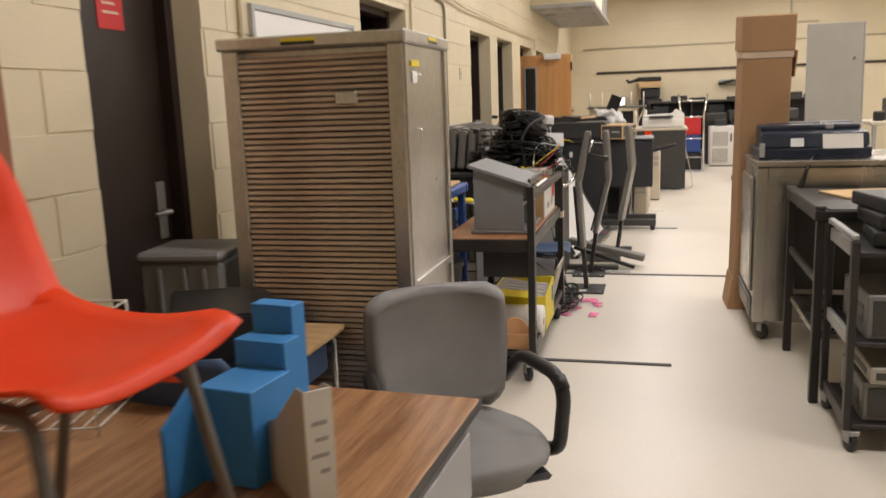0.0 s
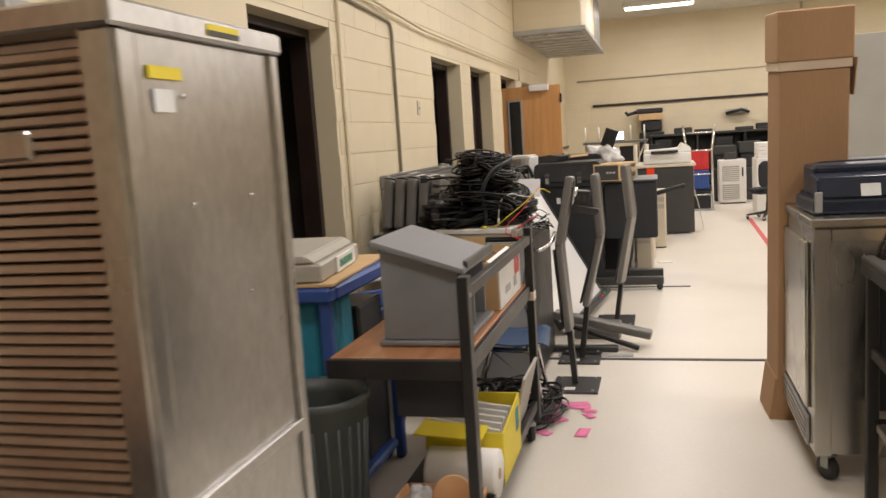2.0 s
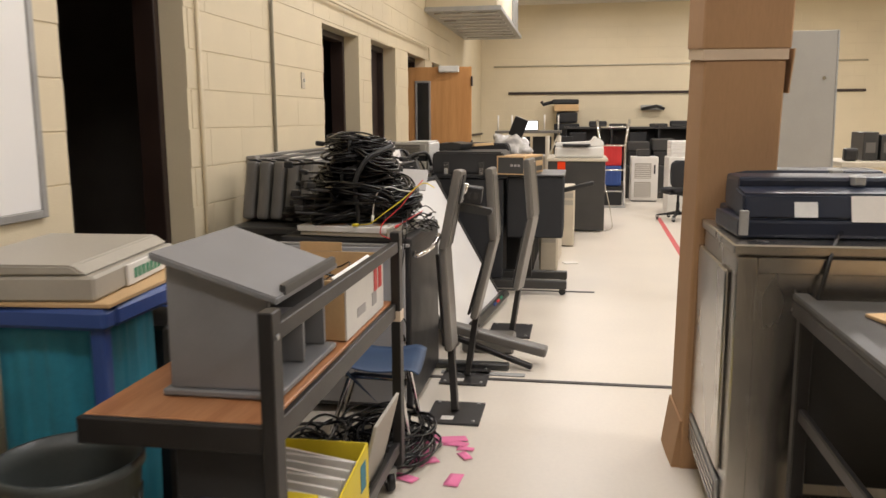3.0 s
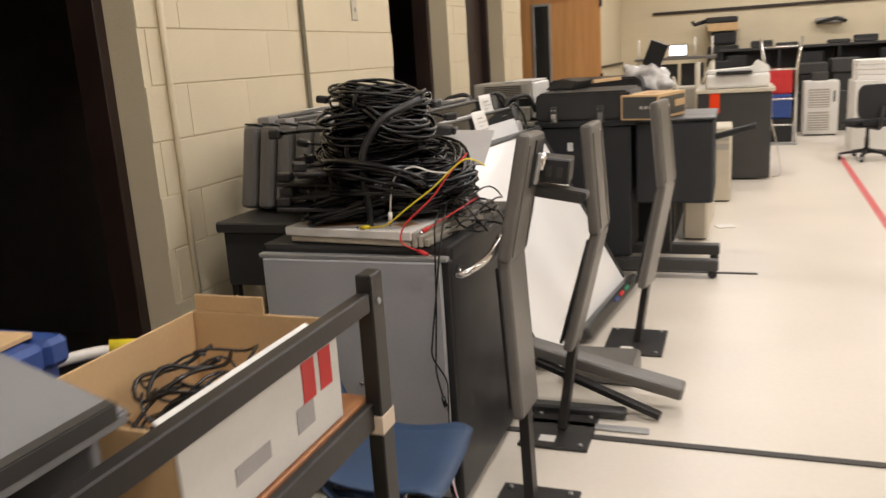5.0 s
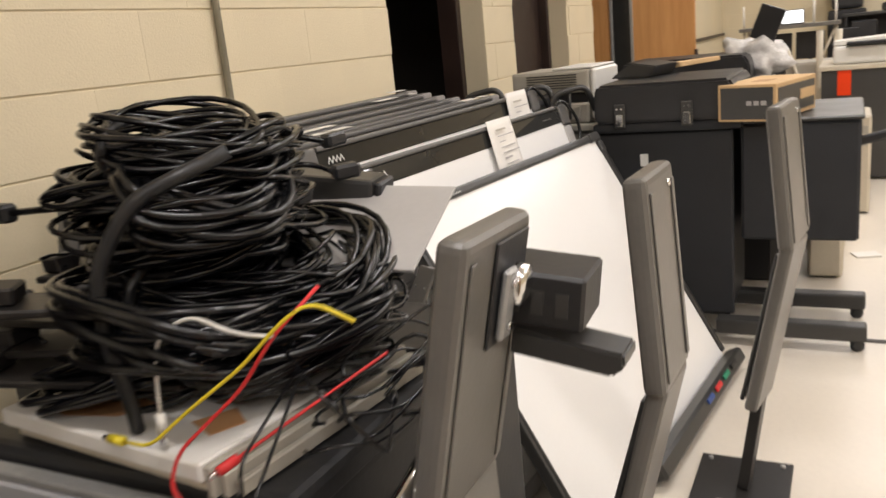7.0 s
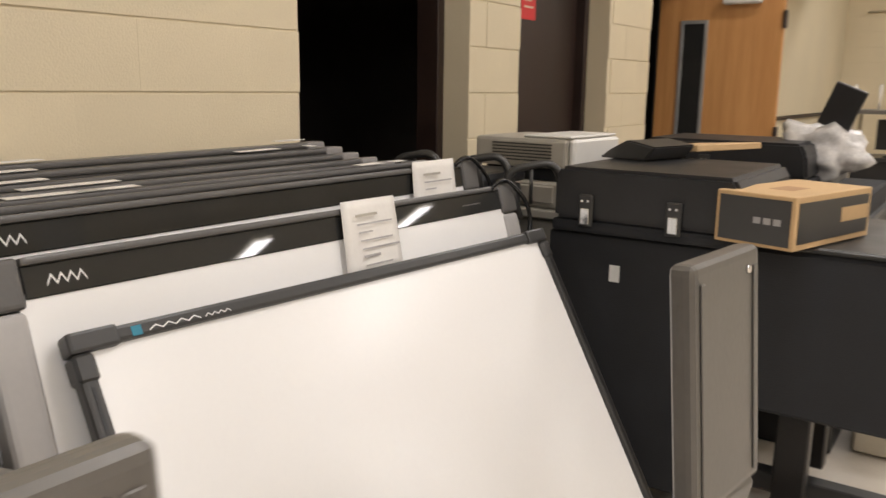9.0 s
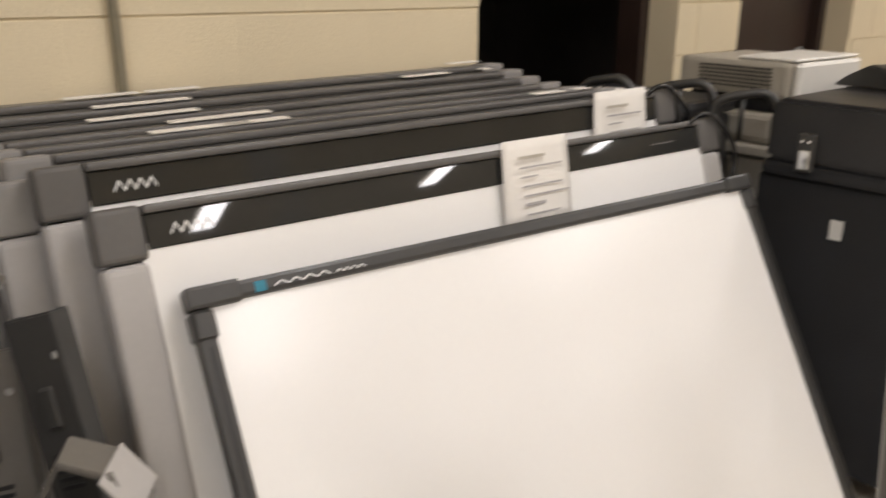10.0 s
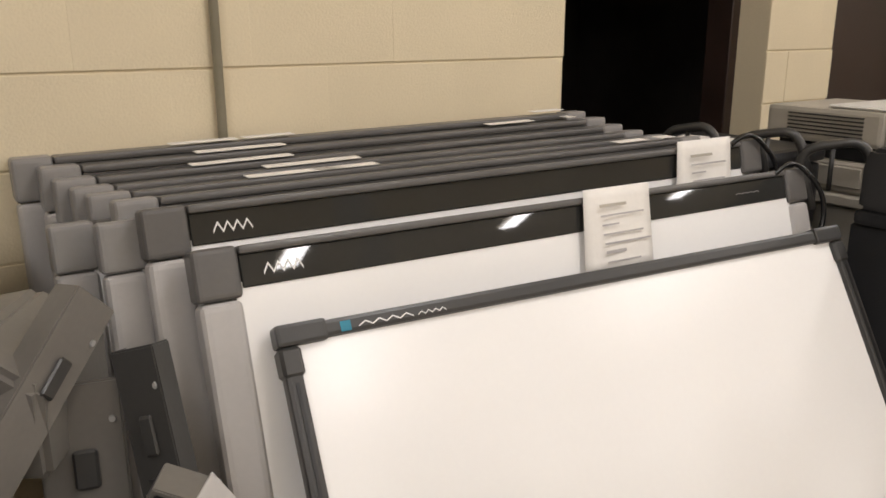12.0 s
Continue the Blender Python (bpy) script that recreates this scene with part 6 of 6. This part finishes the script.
def dark_desk():
    d = thing("steel_desk", pose(-0.3, 12.75, 0), "charcoal cabinet desk with an orange tag", "desk")
    part("front_panel", boxes((0, 0.72, 0, 0.03, 0.02, 0.9), bevel=0.004), "dark", d)
    part("body", boxes((0.02, 0.7, 0.031, 0.86, 0.04, 0.9), bevel=0.006), "dark", d)
    part("top", boxes((-0.02, 0.75, -0.02, 0.9, 0.902, 0.94), bevel=0.006), "beige", d)
    part("tag", boxes((0.12, 0.22, -0.004, -0.0005, 0.7, 0.9), bevel=0.001), "orange", d, "orange paper tag")
    part("hanging_sheet", boxes((0.722, 0.726, 0.1, 0.6, 0.5, 0.9), bevel=0), "paper", d)
    p = thing("office_printer", pose(-0.22, 12.85, 0.942), "white office printer with a dark paper tray", "printer")
    part("body", boxes((0, 0.62, 0, 0.5, 0, 0.14), bevel=0.025, segs=2), "white", p)
    part("scanner_lid", prism([(0.0, 0.142), (0.62, 0.142), (0.62, 0.2), (0.5, 0.27), (0.45, 0.2), (0.0, 0.18)], 0.1, 0.5, "y", 0.01), "white", p)
    part("tray", boxes((0.1, 0.45, -0.06, 0.09, 0.15, 0.175), bevel=0.006), "black", p)
    part("power_cord", moved(tube(bend([(0.43, 13.2, 0.6), (0.5, 13.1, 0.3), (0.55, 13.0, 0.01), (0.45, 12.9, 0.008)], 0.08), 0.006), pose(0.3, -12.75, 0)), "beige", d, "pale cord looping down")


dark_desk()


def folding_table(m, label, up=True):
    t = thing("folding_table", m, label, "table")
    part("tabletop", boxes((0, 1.1, 0, 0.7, 1.2, 1.24), bevel=0.004), "mid", t)
    for x in (0.05, 0.28, 0.82, 1.05):
        part("leg", tube([(x, 0.05, 1.24), (x, 0.05, 1.5)], 0.013), "wire", t)
    for x in (0.05, 1.05):
        part("support", tube([(x, 0.1, 0), (x, 0.1, 1.2)], 0.018), "beige", t)
        part("support", tube([(x, 0.6, 0), (x, 0.6, 1.2)], 0.018), "beige", t)
    part("brace", tube([(0.85, 0.1, 0.7), (1.05, 0.1, 1.18)], 0.015), "beige", t)


folding_table(pose(-1.3, 15.95, 0), "stacked tables with upturned pale metal legs")
lp = thing("laptop", pose(-0.85, 16.0, 1.242), "open laptop with a lit white screen on the table", "laptop")
part("base", boxes((0, 0.26, 0, 0.18, 0, 0.016), bevel=0.003), "dark", lp)
part("lid", boxes((0, 0.26, 0.181, 0.19, 0.0, 0.17), bevel=0.003), "dark", lp)
part("screen", boxes((0.012, 0.248, 0.178, 0.1805, 0.015, 0.16), bevel=0), "screen", lp)
for k in range(3):
    m_ = thing("monitor", pose(-1.05 + 0.36 * k, 16.3 + 0.05 * k, 0.74), "dark computer monitor stored under the table", "monitor", "stored monitors")
    part("screen", boxes((0, 0.32, 0, 0.03, 0.08, 0.4), bevel=0.006), "black", m_)
    part("back", boxes((0.06, 0.26, 0.031, 0.12, 0.12, 0.34), bevel=0.02), "black", m_)
    part("stand", boxes((0.09, 0.23, -0.04, 0.12, 0, 0.02), (0.14, 0.18, 0.03, 0.06, 0.021, 0.12), bevel=0.003), "black", m_)
ml = thing("storage_table", pose(-1.3, 16.2, 0), "low dark table holding stored monitors", "table")
part("tabletop", boxes((0, 1.4, 0, 0.7, 0.7, 0.738), bevel=0.005), "dark", ml)
part("skirt", boxes((0.02, 1.38, 0.05, 0.65, 0.0, 0.698), bevel=0.005), "black", ml)
fr = thing("angled_frame", pose(-0.35, 13.9, 0), "pale metal table frame standing on its side", "frame")
for x in (0.0, 0.16):
    part("bar", tube([(x, 0, 0), (x, 0.0, 1.2)], 0.03), "beige", fr)
part("bar", tube([(0.0, 0.02, 0.2), (-0.28, 0.02, 1.05)], 0.018), "beige", fr)
part("bundle", boxes((-0.3, 0.12, 0.06, 0.5, 0.0, 0.92), bevel=0.03, segs=2), "tan_plastic", fr)

# end wall shelf with projector, bracket and long dark ledge
pj = thing("wall_projector", pose(-0.5, 18.75, 1.22), "old projector and carton on a stand by the end wall", "projector")
part("stand", boxes((0.1, 0.6, 0.05, 0.4, -1.22, 0.12), bevel=0.02), "black", pj)
part("turret", boxes((0.14, 0.56, 0.08, 0.36, 0.13, 0.36), bevel=0.05, segs=2), "black", pj)
part("carton", boxes((0.1, 0.58, 0.02, 0.36, 0.37, 0.5), bevel=0.004), "kraft2", pj)
part("head", boxes((0.06, 0.58, 0.0, 0.34, 0.505, 0.6), bevel=0.02), "black", pj)
part("lens_arm", tube([(0.08, 0.1, 0.55), (-0.12, 0.05, 0.5), (-0.16, 0.05, 0.56)], 0.035), "black", pj)
wbk = thing("wall_bracket", pose(1.3, 19.0, 1.6), "dark metal bracket bolted to the end wall", "bracket")
part("plate", boxes((0, 0.42, 0.1, 0.19, 0.0, 0.1), bevel=0.01), "dull", wbk)
part("arm", tube([(0.02, 0.1, 0.02), (0.3, 0.0, 0.08), (0.45, 0.02, 0.02)], 0.03), "black", wbk)
led = thing("monitor_shelf", pose(-0.2, 18.3, 0), "long dark shelf along the end wall", "shelf")
part("top", boxes((0, 3.6, 0, 0.7, 1.24, 1.28), bevel=0.005), "dark", led)
for k in range(5):
    part("support", boxes((0.02 + 0.88 * k, 0.06 + 0.88 * k, 0.02, 0.68, 0, 1.238), bevel=0.004), "black", led)
part("back_board", boxes((0.0, 3.6, 0.6, 0.68, 0.2, 1.235), bevel=0.004), "black", led)
for k in range(9):
    b = thing("monitor", pose(-0.1 + 0.38 * k, 18.32, 1.282 if k % 3 else 0.9), "black monitor on the long shelf", "monitor", "shelf monitors")
    part("case", boxes((0, 0.34, 0, 0.16, 0.0, 0.06 + 0.05 * (k % 2) if k % 3 else 0.28), bevel=0.02), "black", b)
    part("face", boxes((0.02, 0.32, -0.006, -0.0005, 0.01, 0.045), bevel=0.002), "dark", b)
for k in range(4):
    b = thing("equipment_box", pose(0.95 + 0.45 * k, 17.3 + 0.1 * (k % 2), 0), "dark stacked equipment before the end wall", "equipment", "stacked equipment")
    part("lower", boxes((0, 0.42, 0, 0.5, 0, 0.6), bevel=0.015), "dark", b)
    part("middle", boxes((0.02, 0.4, 0.02, 0.5, 0.602, 0.86), bevel=0.015), "black", b)
    part("upper", boxes((0.0, 0.4, 0.0, 0.5, 0.862, 1.02 + 0.05 * (k % 2)), bevel=0.015), "dark", b)

# hand truck with a red and a blue crate
ht = thing("hand_truck", pose(0.42, 15.9, 0), "chrome hand truck leaning beside stacked crates", "hand truck")
for s in (0.02, 0.42):
    part("rail", tube(bend([(s + (0.0 if s > 0.2 else 0.0), -0.02, 0.02), (s, 0.06, 1.0), (s + (0.06 if s > 0.2 else -0.06), 0.1, 1.42)], 0.1), 0.02), "chrome", ht)
for z in (0.25, 0.6, 1.0, 1.3):
    part("crossbar", tube([(0.02, 0.03, z), (0.42, 0.03, z)], 0.014), "chrome", ht)
part("toe_plate", boxes((0, 0.44, -0.2, 0.0, 0, 0.012), bevel=0.002), "dull", ht)
for z, col, lab in ((0.32, "blue", "blue plastic crate stacked on a cabinet"), (0.661, "red", "red plastic crate stacked above a blue crate")):
    c = thing("plastic_crate", pose(0.44, 16.1, z), lab, "crate")
    part("tub", boxes((0, 0.36, 0, 0.34, 0, 0.34), bevel=0.02), col, c)
    for k in range(3):
        part("rib", boxes((0.06 + 0.1 * k, 0.1 + 0.1 * k, -0.008, -0.001, 0.04, 0.28), bevel=0.002), col, c)
sb_ = thing("storage_stand", pose(0.42, 16.08, 0), "black stand under the plastic crates", "stand")
part("body", boxes((0, 0.4, 0, 0.38, 0, 0.318), bevel=0.008), "black", sb_)


def air_unit(m, h, label):
    a = thing("air_unit", m, label, "air unit", "air units")
    part("case", boxes((0, 0.46, 0, 0.42, 0.02, h), bevel=0.02, segs=2), "white", a)
    part("base", boxes((0.02, 0.44, 0.02, 0.4, 0, 0.0195), bevel=0), "dark", a)
    for z0 in (0.08, h * 0.52):
        part("grille", boxes((0.06, 0.34, -0.008, -0.001, z0, z0 + h * 0.34), bevel=0.003), "tan_plastic", a)
        for k in range(7):
            part("louvre", boxes((0.07, 0.33, -0.014, -0.0085, z0 + 0.015 + k * h * 0.045, z0 + 0.027 + k * h * 0.045), bevel=0), "white", a)
    part("handle", boxes((0.385, 0.41, -0.012, -0.001, h * 0.62, h * 0.82), bevel=0.003), "black", a)


air_unit(pose(1.0, 16.75, 0), 0.78, "off-white portable air unit with two grilles")
solid("desk_fan_box", boxes((0, 0.22, 0, 0.2, 0, 0.12), bevel=0.01), "dark", "small dark box on the air unit", "box", pose(1.1, 16.85, 0.782))
wc = thing("file_cabinet", pose(1.42, 14.85, 0), "white cabinet with stacked paper boxes behind a chair", "cabinet")
part("body", boxes((0, 0.6, 0, 0.6, 0, 0.86), bevel=0.01), "white", wc)
for k in range(4):
    part("ream", boxes((0.03, 0.56, 0.03, 0.55, 0.862 + 0.06 * k, 0.918 + 0.06 * k), bevel=0.006), "paper", wc)
office_chair(pose(1.5, 14.2, 0, 0, 0, 20), "fabric_black", "black fabric swivel chair on a five-star base", (0.48, 0.86), False)

# ---- painted blocks of the west wall ----
BW, BH, J, JV = 0.4064, 0.2032, 0.006, 0.0008
block_meshes = {}


def block_mesh(w):
    key = round(w, 2)
    if key not in block_meshes:
        bm = boxes((-0.02, 0.005, JV / 2, key - JV / 2, J / 2, BH - J / 2), bevel=0.0012)
        block_meshes[key] = mesh_of("block", bm, "cream")
    return block_meshes[key]


rest = []
count = 0
for row in range(int(CEIL / BH)):
    z = row * BH - 0.03
    spans, y = [], 2.05
    for a, b, top in OPENINGS:
        if z < top - 0.06:
            spans.append((y, a))
            y = b
    spans.append((y, 15.0))
    for a, b in spans:
        y = (math.floor(a / BW) + (0.5 if row % 2 else 0.0)) * BW
        while y < b:
            y0, y1 = max(a, y), min(b, y + BW)
            if y1 - y0 > 0.04:
                if 2.4 < y0 < 11.2 and z < 2.2 and count < 300:
                    ob = new("block", block_mesh(y1 - y0))
                    ob.parent = wall_west
                    ob.location = (WX - 0.005 + random.uniform(-0.0006, 0.0006), y0, z)
                    count += 1
                else:
                    rest.append((y0, y1, z))
            y += BW
vs, fs = [], []
for y0, y1, z in rest:
    a, b, c, d, g = y0 + JV / 2, y1 - JV / 2, z + J / 2, z + BH - J / 2, 0.001
    n = len(vs)
    x0, x1 = WX - 0.005, WX
    vs += [(x0, a, c), (x0, b, c), (x0, b, d), (x0, a, d), (x1, a + g, c + g), (x1, b - g, c + g), (x1, b - g, d - g), (x1, a + g, d - g)]
    fs += [(n + 4, n + 5, n + 6, n + 7), (n, n + 1, n + 5, n + 4), (n + 1, n + 2, n + 6, n + 5), (n + 2, n + 3, n + 7, n + 6), (n + 3, n, n + 4, n + 7)]
me = bpy.data.meshes.new("upper_blocks")
me.from_pydata(vs, [], fs)
me.materials.append(M["cream"])
ub = new("upper_blocks", me)
ub.parent = wall_west
tagged(ub, kind="stuff")
